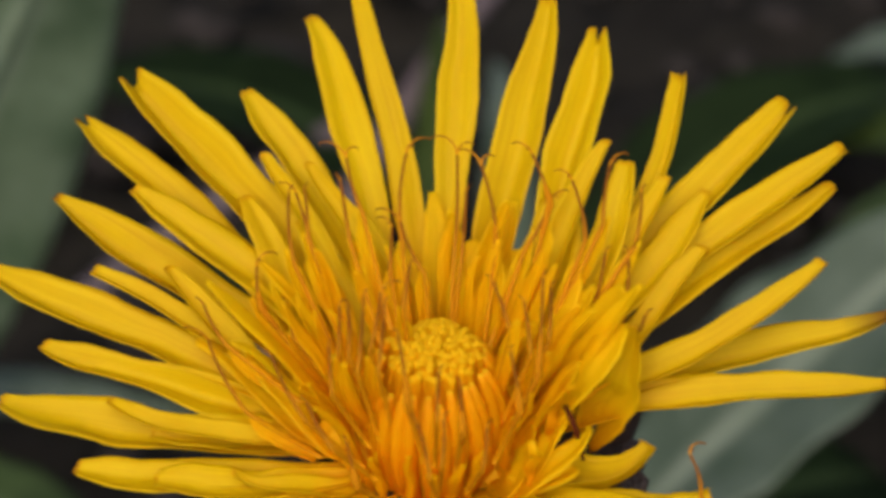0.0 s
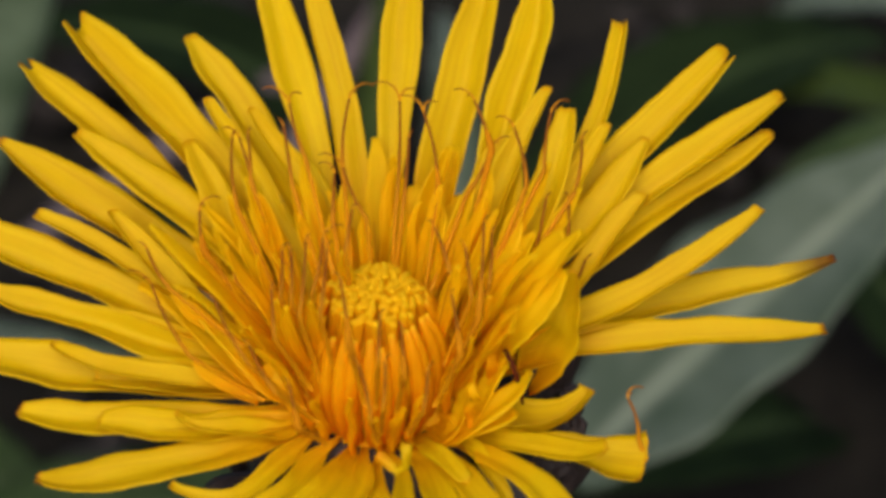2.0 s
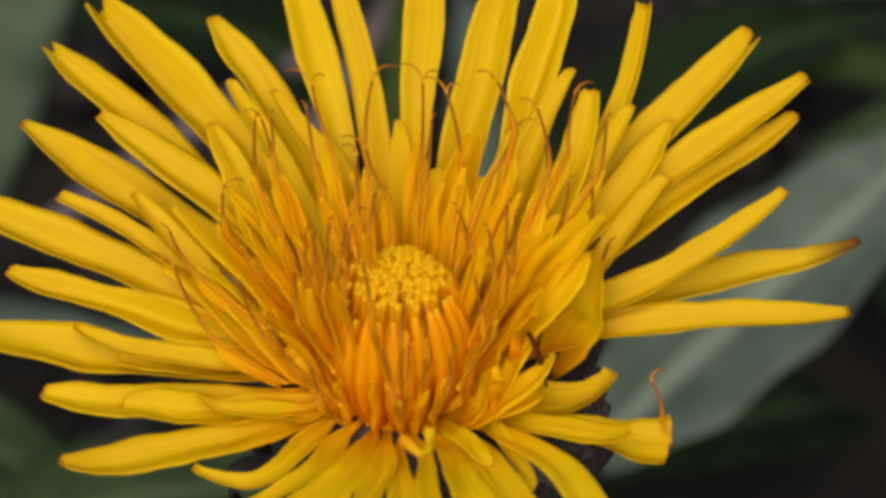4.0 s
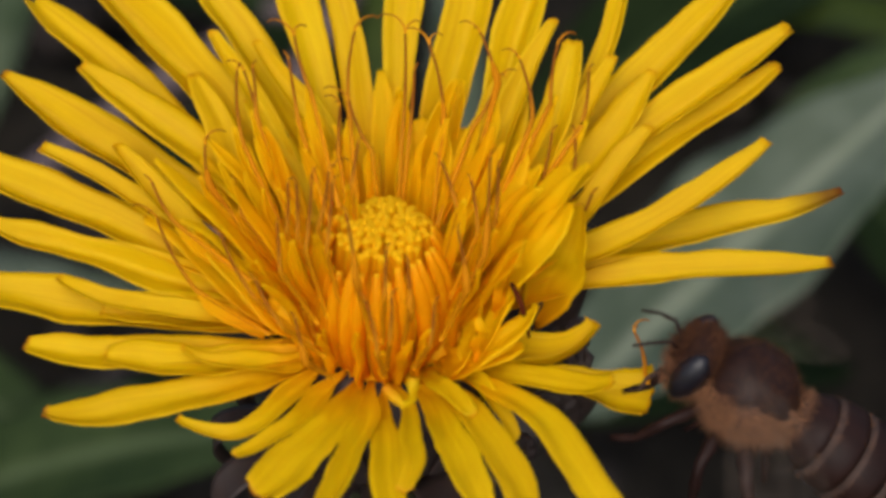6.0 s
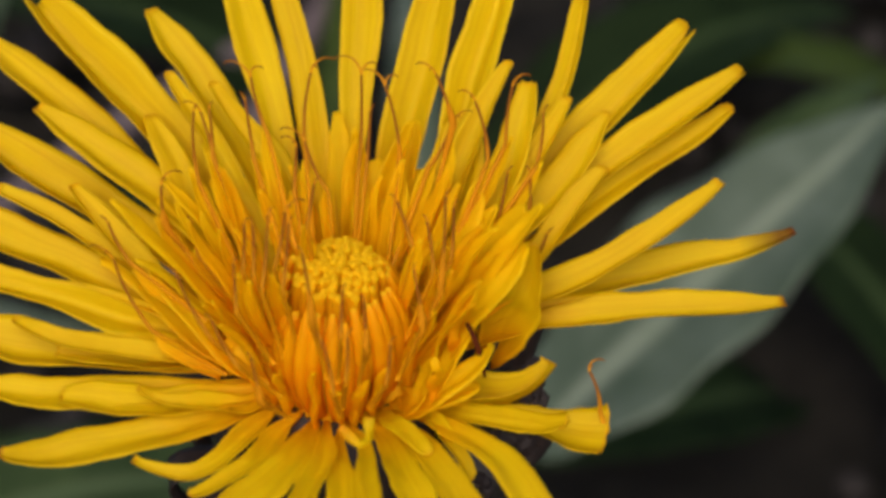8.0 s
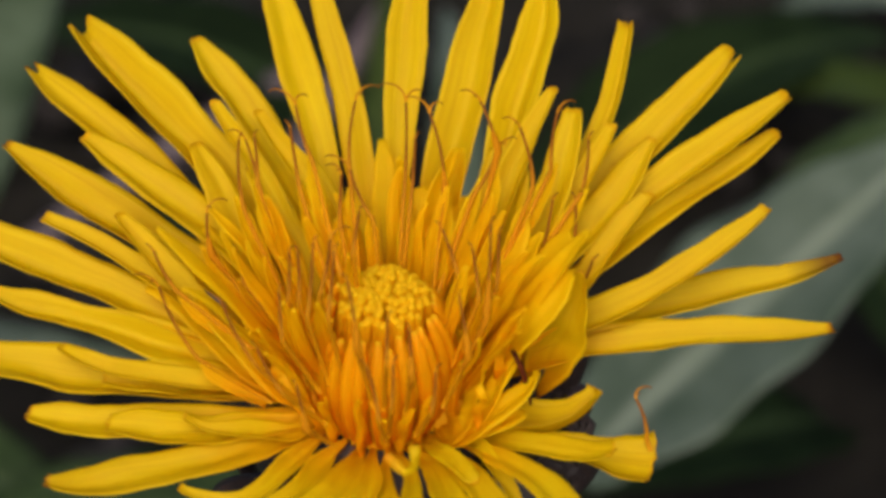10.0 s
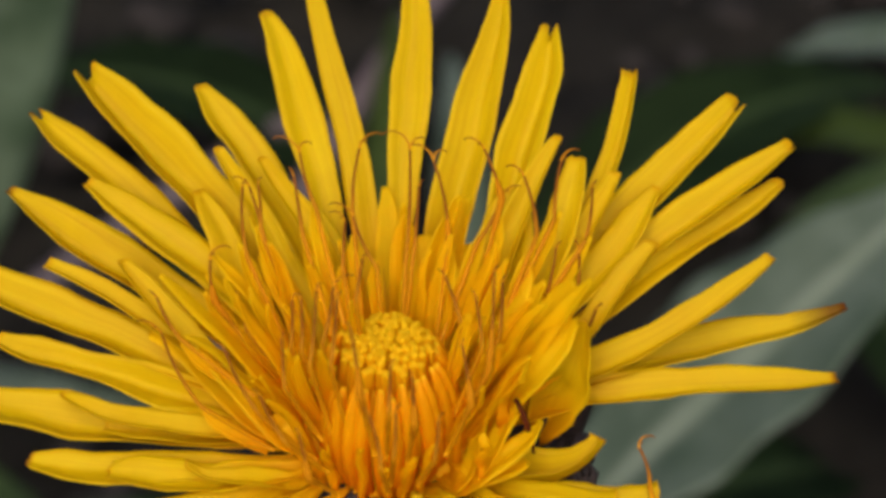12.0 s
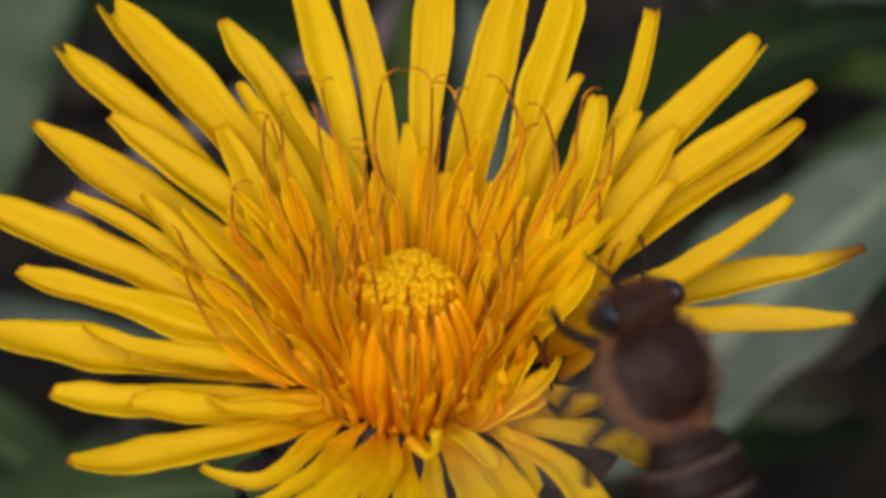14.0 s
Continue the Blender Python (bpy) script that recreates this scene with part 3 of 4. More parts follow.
def style(root, foot, top, bow, hook):
    """A style that stands out of its floret: an anther tube below, a thin thread above, two curled stigmas."""
    r, a, c = Vector(root), Vector(foot), Vector(top)
    way = c - a
    sidew = Vector((1, 0, 0)) * bow + Vector((0, -0.3, 0.2)) * abs(bow)
    low = [q * MM for q in curve3(r, r.lerp(a, 0.6), a, 8)]
    high = [q * MM for q in curve3(a, (a + c) / 2 + sidew * 0.9, c, 12)]
    pts = low[:-1] + high
    n = len(pts)
    rad = [MM * (0.115 - 0.05 * smoothstep(0.30, 0.90, i / (n - 1))) for i in range(n)]
    ob = part("style", tube(bmesh.new(), pts, rad, 7), STYLE, dandelion)
    if (int(abs(top[0]) * 10) + int(abs(top[2]) * 10)) % 3 == 0:
        part("anther_tube", tube(bmesh.new(), pts[4:13], [MM * 0.19 * math.sin(0.5 + 2.3 * k / 8) for k in range(9)], 8), ANTHER, ob)
    # the narrow strap of the floret that the style stands in
    long = (a - r).length
    if long > 2 and r.y > -2:
        rng = random.Random(int(abs(top[0] * 31 + top[2] * 17) * 10))
        away = Vector((a.x, a.y, 0)).normalized() * 0.22
        reach = rng.uniform(0.85, 1.15)
        line = [(q + away) * MM for q in curve3(r, r.lerp(a, 0.55 * reach) + away * rng.uniform(0, 2), r.lerp(a, reach), 14)]
        sides, norms, widths = [], [], []
        turn = rng.uniform(-0.5, 0.5)
        for k in range(14):
            t = (line[min(k + 1, 13)] - line[max(k - 1, 0)]).normalized()
            w = t.cross(Vector((turn, -0.70, 0.70))).normalized()
            sides.append(w)
            norms.append(w.cross(t))
            widths.append(MM * rng.uniform(0.92, 1.08) * 0.62 * (0.75 + 0.45 * math.sin(k / 13 * 2.3)) * (1 - 0.65 * smoothstep(0.72, 1.0, k / 13)))
        part("ray_floret", strip(line, sides, norms, widths, 0.10 * MM, 6, lambda x, k: 0.45 * x * x), PETAL_MID if long > 4.7 else INNER, dandelion)
    d = way.normalized()
    for sgn in (1, -1):
        size = (0.75 * abs(hook) + 0.3) * (1 if sgn > 0 else 0.7)
        out = Vector((math.copysign(1, hook), 0.3 * sgn, 0)) * (-0.8 if sgn < 0 and abs(hook) > 0.95 else 1 if sgn > 0 else 0.35)
        arc = []
        for i in range(9):
            w = i / 8 * (2.4 if abs(hook) > 0.45 else 1.1)
            arc.append((c + d * (size * 0.62 * math.sin(w)) + out * (size * 0.62 * (1 - math.cos(w)))) * MM)
        part("stigma", tube(bmesh.new(), arc, [MM * (0.058 - 0.003 * i) for i in range(9)], 6), STYLE, ob)


def styles():
    style((0.6, 2.7, 3.0), (0.9, 5.3, 7.6), (1.1, 8.2, 11.7), 0.2, -1.2)
    style((2.1, 2.7, 3.2), (2.8, 5.3, 7.6), (2.2, 7.9, 11.3), 0.6, -1.0)
    style((2.5, 3.4, 4.2), (4.2, 5.7, 8.3), (5.3, 6.9, 10.1), 0.3, 0.5)
    style((3.9, 4.1, 5.1), (5.3, 6.6, 10.1), (4.5, 7.9, 12.0), 0.2, -0.6)
    style((5.0, 3.3, 4.3), (6.9, 5.6, 8.8), (6.3, 7.2, 11.0), 0.3, -0.5)
    style((-1.1, 3.6, 4.4), (-1.5, 6.2, 9.2), (-1.2, 8.1, 11.9), -0.3, 0.9)
    style((-2.0, 3.9, 4.9), (-3.2, 6.4, 9.8), (-3.9, 7.8, 11.9), -0.2, -1.0)
    style((-2.4, 3.3, 4.2), (-3.8, 5.7, 8.7), (-4.2, 7.3, 11.0), 0.0, -0.4)
    style((-1.4, 3.0, 3.7), (-2.0, 5.0, 7.4), (-1.9, 6.2, 9.1), 0.0, -0.5)
    style((0.0, 2.1, 4.2), (-0.4, 3.8, 8.5), (-1.4, 5.1, 10.4), -0.3, -0.8)
    style((5.2, 3.5, 4.7), (7.7, 5.9, 9.5), (8.0, 7.4, 11.7), -0.2, 0.6)
    style((6.1, 3.1, 4.4), (9.1, 5.2, 8.8), (9.4, 6.6, 10.8), 0.2, 0.4)
    style((-4.3, 2.6, 3.7), (-6.3, 4.8, 8.1), (-6.5, 6.7, 10.8), -0.3, 0.4)
    style((-3.6, 3.2, 4.2), (-5.5, 5.3, 8.6), (-6.2, 6.8, 10.7), 0.1, -0.5)
    style((-3.9, 3.4, 4.6), (-5.7, 5.6, 9.1), (-5.8, 6.8, 10.9), 0.1, 0.3)
    style((-5.2, 2.0, 3.3), (-7.8, 3.5, 6.6), (-8.0, 4.6, 8.2), -0.2, 0.8)
    style((-4.3, 1.7, 2.8), (-6.4, 2.9, 5.4), (-6.7, 3.8, 6.6), 0.0, -0.3)
    style((-2.8, -1.3, 4.1), (-4.0, -1.2, 8.3), (-3.9, 0.0, 10.1), 0.1, 0.2)
    style((-2.4, -1.6, 4.2), (-3.5, -1.6, 8.5), (-3.5, -0.3, 10.4), 0.1, -0.2)
    style((-2.3, -2.3, 3.9), (-3.1, -2.4, 8.4), (-2.8, -0.5, 11.1), 0.1, 0.3)
    style((-2.0, -1.5, 4.4), (-2.6, -1.5, 8.9), (-2.1, -0.1, 10.9), 0.2, 0.6)
    style((-0.9, 0.1, 4.9), (-1.2, 0.6, 9.4), (-0.9, 1.7, 10.9), 0.0, 0.3)
    style((2.5, -0.5, 4.4), (3.4, -0.1, 8.7), (2.7, 1.1, 10.4), 0.1, -0.4)
    style((3.1, -1.2, 4.0), (4.3, -1.0, 8.1), (4.0, 0.3, 10.0), 0.1, -0.2)
    style((3.1, -2.1, 3.3), (4.6, -1.8, 7.7), (4.8, 0.6, 11.1), 0.1, 0.3)
    style((3.4, -0.4, 3.7), (5.1, 0.2, 7.6), (5.2, 1.6, 9.6), 0.1, 0.3)
    style((4.6, 1.6, 2.3), (7.0, 3.3, 5.5), (7.8, 5.3, 8.3), 0.2, 0.3)
    style((5.9, 2.0, 3.1), (8.7, 3.7, 6.5), (8.8, 5.1, 8.5), 0.2, -0.3)
    style((5.7, 1.3, 2.3), (8.7, 2.4, 4.7), (9.6, 3.4, 6.2), 0.2, 0.3)
    style((-0.4, -3.4, 3.9), (-0.9, -4.1, 8.3), (-1.3, -2.4, 10.7), 0.1, -0.2)
    style((0.1, -3.6, 3.9), (0.3, -4.7, 7.9), (0.4, -3.5, 9.6), 0.0, 0.2)
    style((1.0, -3.8, 3.8), (1.4, -5.0, 7.5), (1.3, -3.8, 9.2), 0.0, -0.2)
    style((0.2, -4.8, 3.0), (0.0, -6.4, 6.2), (-0.5, -5.0, 8.1), 0.2, -0.4)
    style((0.3, -4.5, 3.2), (0.5, -6.0, 6.5), (0.6, -4.9, 8.2), 0.1, 0.4)
    style((1.5, -4.4, 3.1), (2.2, -5.9, 6.2), (2.4, -4.9, 7.7), 0.1, 0.4)
    style((-2.5, -3.7, 3.1), (-4.1, -4.8, 6.2), (-5.2, -3.6, 7.9), -0.2, -0.3)
    style((-3.1, -2.8, 2.9), (-5.3, -3.3, 6.3), (-6.8, -1.6, 8.7), -0.3, -0.3)
    style((-5.2, -0.4, 0.9), (-8.5, 0.4, 3.0), (-10.2, 2.3, 5.8), -0.4, -0.8)
    style((-2.8, -2.4, 3.8), (-4.2, -2.9, 7.6), (-4.3, -1.7, 9.4), 0.0, 0.2)
    style((-1.6, -2.4, 4.2), (-2.2, -2.7, 8.7), (-1.9, -1.0, 11.1), 0.1, 0.3)
    style((12.2, -2.8, 0.1), (12.0, -2.5, 0.6), (11.5, -1.4, 2.1), 0.3, 0.6)
    style((-6.1, 1.2, 2.8), (-9.4, 2.2, 5.6), (-10.4, 3.3, 7.1), -0.2, -0.4)
    style((2.7, -3.1, 3.5), (3.8, -3.7, 7.4), (3.4, -2.2, 9.5), 0.1, 0.2)
    style((0.7, 2.9, 3.4), (1.2, 5.2, 7.5), (1.5, 7.2, 10.4), 0.1, 0.3)
    style((-2.0, -4.6, 2.6), (-3.1, -6.1, 5.4), (-3.5, -5.0, 7.0), 0.0, -0.2)


def involucre():
    """Receptacle cup, the upright and the turned-back bracts under the head, and the hollow stem."""
    bm = bmesh.new()
    prof = [(0.0, -9.5, 1.9), (0.1, -8.6, 2.5), (0.3, -6.5, 4.2), (0.6, -3.5, 4.6), (0.9, -1.2, 4.2), (1.0, -0.1, 3.4)]
    tube(bm, [Vector((0, 0, z)) * MM for _, z, _ in prof], [r * MM for _, _, r in prof], 24)
    part("receptacle", bm, BRACT, dandelion, "dark green cup under the florets")
    rng = random.Random(8)
    for i in range(26):
        outer = i % 2
        a = i / 26 * math.tau + rng.uniform(-0.08, 0.08)
        out, v = Vector((math.sin(a), math.cos(a), 0)), Vector((math.cos(a), -math.sin(a), 0))
        if outer:
            line = curve3(out * 4.2 + Vector((0, 0, -5.5)), out * (11.0 + rng.uniform(-1.5, 1.5)) + Vector((0, 0, -2.5 + rng.uniform(-1, 0.5))),
                          out * (7.2 + rng.uniform(-1, 1)) + Vector((0, 0, -11 + rng.uniform(-2, 2))), 14)
        else:
            line = curve3(out * 4.3 + Vector((0, 0, -6.0)), out * 5.2 + Vector((0, 0, -3.6)), out * 5.4 + Vector((0, 0, -1.4)), 14)
        if outer and 55 < math.degrees(a) < 122:
            # the ones that show beside the florets arch higher
            k = (math.degrees(a) - 55) / 67
            line = curve3(out * 4.2 + Vector((0, 0, -4)), out * 11.2 + Vector((0, 0, 7.2 - 8.6 * k)), out * 8.8 + Vector((0, 0, -2.5 - 3 * k)), 14)
        pts = [p * MM for p in line]
        sides, norms, widths = [], [], []
        shown = outer and 55 < math.degrees(a) < 122
        for k in range(14):
            t = (pts[min(k + 1, 13)] - pts[max(k - 1, 0)]).normalized()
            roll = radians(75) * smoothstep(2, 8, k) if shown else 0.0
            nn = v.cross(t)
            sides.append(v * math.cos(roll) + nn * math.sin(roll))
            norms.append(nn * math.cos(roll) - v * math.sin(roll))
            widths.append(MM * (2.7 if shown else 2.1) * (1 - 0.75 * (k / 13) ** 1.8))
        part("bract", strip(pts, sides, norms, widths, 0.35 * MM, 6, lambda x, k: 0.14 * x * x), BRACT, dandelion)
    line = curve3(Vector((0, 0, -9.0)), Vector((2, 6, -80)), Vector((-4, 10, -152)), 24)
    part("stem", tube(bmesh.new(), [p * MM for p in line], [MM * (2.1 + 0.5 * i / 23) for i in range(24)], 14), STEM, dandelion, "pale green hollow stem")


curled_bract((7.5, 2.0, -3.0), (9.6, 2.5, -0.3), (9.2, 2.0, -3.8), 1.3, 3)
curled_bract((7.9, 0.0, -1.7), (9.6, 0.0, -1.1), (9.3, 0.0, -2.0), 1.1, 5)
curled_bract((7.4, -2.0, -1.6), (9.8, -2.0, -1.6), (8.4, -2.0, -3.9), 1.2, 7)
curled_bract((6.0, -4.0, -1.9), (7.4, -4.0, -2.9), (6.5, -4.0, -3.8), 0.5, 9)
outer_florets()
middle_florets()
bud_florets()
floret_core()
withered_thread()
styles()
involucre()


# ---- ground and what grows on it ----
def ground():
    bm = bmesh.new()
    n = 150
    uvl = bm.loops.layers.uv.new("UVMap")

    def spread(k):
        x = k / n * 2 - 1
        return 0.45 * x + 60 * x ** 15

    grid = []
    for i in range(n + 1):
        row = []
        for j in range(n + 1):
            x, y = spread(i), spread(j) + 0.12
            near = 1 / (1 + (max(abs(x), abs(y)) / 0.6) ** 4)
            z = 0.012 * noise.noise((x * 18, y * 18, 0.3)) + 0.006 * noise.noise((x * 55, y * 55, 3)) + 0.003 * noise.noise((x * 150, y * 150, 8))
            row.append(bm.verts.new((x, y, z * near - 0.006)))
        grid.append(row)
    for i in range(n):
        for j in range(n):
            bm.faces.new((grid[i][j], grid[i + 1][j], grid[i + 1][j + 1], grid[i][j + 1]))
    ob = part("ground", bm, SOIL, None)
    return tagged(ob, "dark damp soil, uneven and crumbly", "ground", kind="structure")


ground()


def clods():
    rng = random.Random(21)
    bm = bmesh.new()
    for _ in range(420):
        x, y = rng.uniform(-0.14, 0.14), rng.uniform(0.01, 0.30)
        r = rng.choice((2, 3, 3, 4, 6, 9)) * MM * rng.uniform(0.7, 1.2)
        got = bmesh.ops.create_icosphere(bm, subdivisions=2, radius=r, matrix=Matrix.Translation((x, y, r * 0.3)))
        for vert in got["verts"]:
            c = Vector((x, y, r * 0.3))
            k = 1 + 0.45 * noise.noise(vert.co * (0.9 / r) + Vector((x * 90, 0, 0)))
            vert.co = c + (vert.co - c) * k
            vert.co.z = c.z + (vert.co.z - c.z) * 0.7
    ob = part("soil_clods", bm, CLOD, None)
    tagged(ob, "greyish brown crumbs of soil lying on the ground", "soil clods", kind="stuff")


clods()


def leaf(name, label, base, bend, end, width, material, category="leaf", fold=0.12, turn=0.0, wavy=0.02, taper=1.0):
    """A leaf from its stalk to its point; all in mm. turn: degrees by which the blade leans about its length."""
    a, b, c = Vector(base), Vector(bend), Vector(end)
    holder = empty(name, a * MM, label, category)
    n = 30
    pts = [(p - a) * MM for p in curve3(a, b, c, n)]
    rng = random.Random(len(label) + int(abs(base[0]) * 7))
    ph = rng.uniform(0, 6)
    sides, norms, widths = [], [], []
    for i in range(n):
        s = i / (n - 1)
        t = (pts[min(i + 1, n - 1)] - pts[max(i - 1, 0)]).normalized()
        v = t.cross(Vector((0, 0, 1)))
        v = v.normalized() if v.length > 1e-4 else Vector((1, 0, 0))
        nn = v.cross(t)
        w = radians(turn)
        sides.append(v * math.cos(w) + nn * math.sin(w))
        norms.append(nn * math.cos(w) - v * math.sin(w))
        widths.append(width * MM * max(0.05, math.sin(math.pi * min(1, (0.06 + 0.94 * s) ** (0.75 * taper))) ** 0.7 if s < 0.999 else 0.03))
    bm = strip(pts, sides, norms, widths, 0.5 * MM, 12,
               lambda x, i: fold * abs(x) ** 1.3 + wavy * math.sin(i * 0.9 + ph + x * 2) * abs(x))
    part("blade", bm, material, holder)
    tb = tube(bmesh.new(), [p - nn2 * 0.6 * MM for p, nn2 in zip(pts, norms)], [width * MM * 0.035 * (1.1 - i / n) for i in range(n)], 8)
    part("midrib", tb, material, holder)
    return holder


leaf("plantain_leaf", "broad grey-green leaf with a paler midrib", (18.4, 82.0, 48.4), (33.6, 88.0, 63.2), (61.7, 112.0, 73.4), 23, LEAF_GREY, turn=6, taper=1.26, wavy=0.035)
leaf("grass_blade", "broad pale green blade leaning upright", (-88.4, 142, 4), (-58.4, 106, 85), (-31.4, 120, 124), 26, LEAF_PALE, "grass", taper=1.2, turn=82)
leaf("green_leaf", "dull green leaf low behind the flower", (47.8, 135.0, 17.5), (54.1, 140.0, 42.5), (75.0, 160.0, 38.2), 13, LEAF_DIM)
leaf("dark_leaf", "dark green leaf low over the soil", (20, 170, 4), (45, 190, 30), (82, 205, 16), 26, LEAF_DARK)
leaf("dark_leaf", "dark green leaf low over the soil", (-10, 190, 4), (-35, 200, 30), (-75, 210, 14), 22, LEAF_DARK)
leaf("green_leaf", "fresh green leaf behind the flower", (48, 200, 4), (70, 180, 36), (92, 170, 18), 12, LEAF_GREEN)
leaf("green_leaf", "green leaf standing behind the flower", (-6, 140, 4), (-6, 160, 44), (-4, 195, 40), 7, LEAF_GREEN)
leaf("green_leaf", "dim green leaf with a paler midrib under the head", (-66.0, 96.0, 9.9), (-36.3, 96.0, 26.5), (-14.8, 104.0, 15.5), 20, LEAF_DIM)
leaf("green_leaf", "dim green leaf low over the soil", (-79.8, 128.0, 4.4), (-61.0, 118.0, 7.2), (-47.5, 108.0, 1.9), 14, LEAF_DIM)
leaf("grey_leaf", "dull grey-green leaf lying on the soil", (-86, 150, 2), (-60, 132, 16), (-38, 140, 4), 9, LEAF_GREY)
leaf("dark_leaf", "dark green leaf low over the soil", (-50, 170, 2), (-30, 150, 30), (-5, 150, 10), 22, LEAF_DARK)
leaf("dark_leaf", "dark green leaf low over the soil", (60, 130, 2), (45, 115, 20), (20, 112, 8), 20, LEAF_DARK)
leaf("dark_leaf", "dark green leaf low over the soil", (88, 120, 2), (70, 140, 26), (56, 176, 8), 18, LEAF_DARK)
leaf("grey_leaf", "dull grey-green leaf lying on the soil", (4, 150, 4), (8, 180, 26), (4, 215, 16), 9, LEAF_GREY)
leaf("grey_leaf", "dull grey-green leaf lying on the soil", (66, 232, 2), (80, 220, 20), (104, 218, 10), 12, LEAF_GREY)


def dry_stalk(label, a, b, c, r):
    ends = [Vector(a), Vector(b), Vector(c)]
    line = [(p - ends[0]) * MM for p in curve3(*ends, 18)]
    holder = empty("dry_stalk", ends[0] * MM, label, "dry stalk")
    part("stalk", tube(bmesh.new(), line, [r * MM * (1 - 0.4 * i / 17) for i in range(18)], 10), STALK, holder)


dry_stalk("dry pinkish stalk leaning behind the flower", (-36, 140, 0), (-12, 178, 40), (8, 214, 36), 2.8)


dry_stalk("dry greyish stalk lying across the soil", (-64.0, 165.0, 2.6), (-42.5, 180.0, 13.8), (-19.4, 200.0, 14.5), 3.6)


# ---- the honeybee; local x forward, z up, origin in the thorax ----
BM = 0.00084
CHITIN = plain("bee_chitin", (0.020, 0.0085, 0.0065), 0.55, 0.5, 1200, 0.12)
BAND = plain("bee_band", (0.062, 0.038, 0.030), 0.65, 0.5, 1500, 0.12)
EYE = plain("bee_eye", (0.007, 0.006, 0.009), 0.42, 0.7, 2500, 0.4)
FUR = plain("bee_fur", (0.29, 0.135, 0.066), 0.8, 0.6, 1800, 0.2)
FUR_DARK = plain("bee_fur_dark", (0.10, 0.036, 0.014), 0.8, 0.55, 1800, 0.2)


def wing_material():
    mat, nt, b = nodes_of("bee_wing")
    geo = nt.nodes.new("ShaderNodeNewGeometry")
    n1 = node(nt, "TexVoronoi", Scale=900.0)
    n1.feature = "DISTANCE_TO_EDGE"
    nt.links.new(geo.outputs["Position"], n1.inputs["Vector"])
    b.inputs["Base Color"].default_value = (0.30, 0.22, 0.16, 1)
    b.inputs["Roughness"].default_value = 0.25
    nt.links.new(ramp(nt, n1.outputs["Distance"], [(0.02, (0.045, 0.045, 0.045)), (0.05, (0.018, 0.018, 0.018))]), b.inputs["Alpha"])
    return mat


WING = wing_material()
bee = empty("honeybee", (0, 0, 0), "brown hairy honeybee with banded abdomen in flight", "bee")


def ball(centre, size, seg=20, ring=14, dent=0.0):
    bm = bmesh.new()
    bmesh.ops.create_uvsphere(bm, u_segments=seg, v_segments=ring, radius=1.0)
    for vert in bm.verts:
        k = 1 + dent * noise.noise(vert.co * 3)
        vert.co = Vector((vert.co.x * size[0], vert.co.y * size[1], vert.co.z * size[2])) * k * BM + Vector(centre) * BM
    return bm


def fur(name, centre, size, count, length, material, parent, seed, front=None):
    """Short hairs that stand out of an egg-shaped body, leaning back."""
    rng = random.Random(seed)
    bm = bmesh.new()
    for _ in range(count):
        nrm = Vector((rng.gauss(0, 1), rng.gauss(0, 1), rng.gauss(0, 1))).normalized()
        if front and not front(nrm):
            continue
        p = Vector((nrm.x * size[0], nrm.y * size[1], nrm.z * size[2])) * 0.97 + Vector(centre)
        out = Vector((nrm.x / size[0], nrm.y / size[1], nrm.z / size[2])).normalized()
        out = (out + Vector((-0.45, 0, 0)) + Vector((rng.gauss(0, 0.25), rng.gauss(0, 0.25), rng.gauss(0, 0.25)))).normalized()
        w = out.cross(Vector((rng.gauss(0, 1), rng.gauss(0, 1), rng.gauss(0, 1)))).normalized() * 0.012
        w2 = out.cross(w.normalized()) * 0.012
        q = p + out * length * rng.uniform(0.6, 1.2)
        vs = [bm.verts.new(x * BM) for x in (p + w, p - w * 0.5 + w2, p - w * 0.5 - w2, q)]
        for tri in ((0, 1, 3), (1, 2, 3), (2, 0, 3)):
            bm.faces.new([vs[k] for k in tri])
    ob = part(name, bm, material, parent)
    return tagged(ob, "short brown hairs", kind="stuff")


def limb(parent, name, joints, radii, material=None):
    pts = []
    for a, b in zip(joints, joints[1:]):
        pts += [Vector(a).lerp(Vector(b), k / 4) * BM for k in range(4)]
    pts.append(Vector(joints[-1]) * BM)
    rr = [BM * (radii[0] + (radii[1] - radii[0]) * i / (len(pts) - 1)) * (1.25 if i % 4 == 2 else 1) for i in range(len(pts))]
    return part(name, tube(bmesh.new(), pts, rr, 7), material or CHITIN, parent)


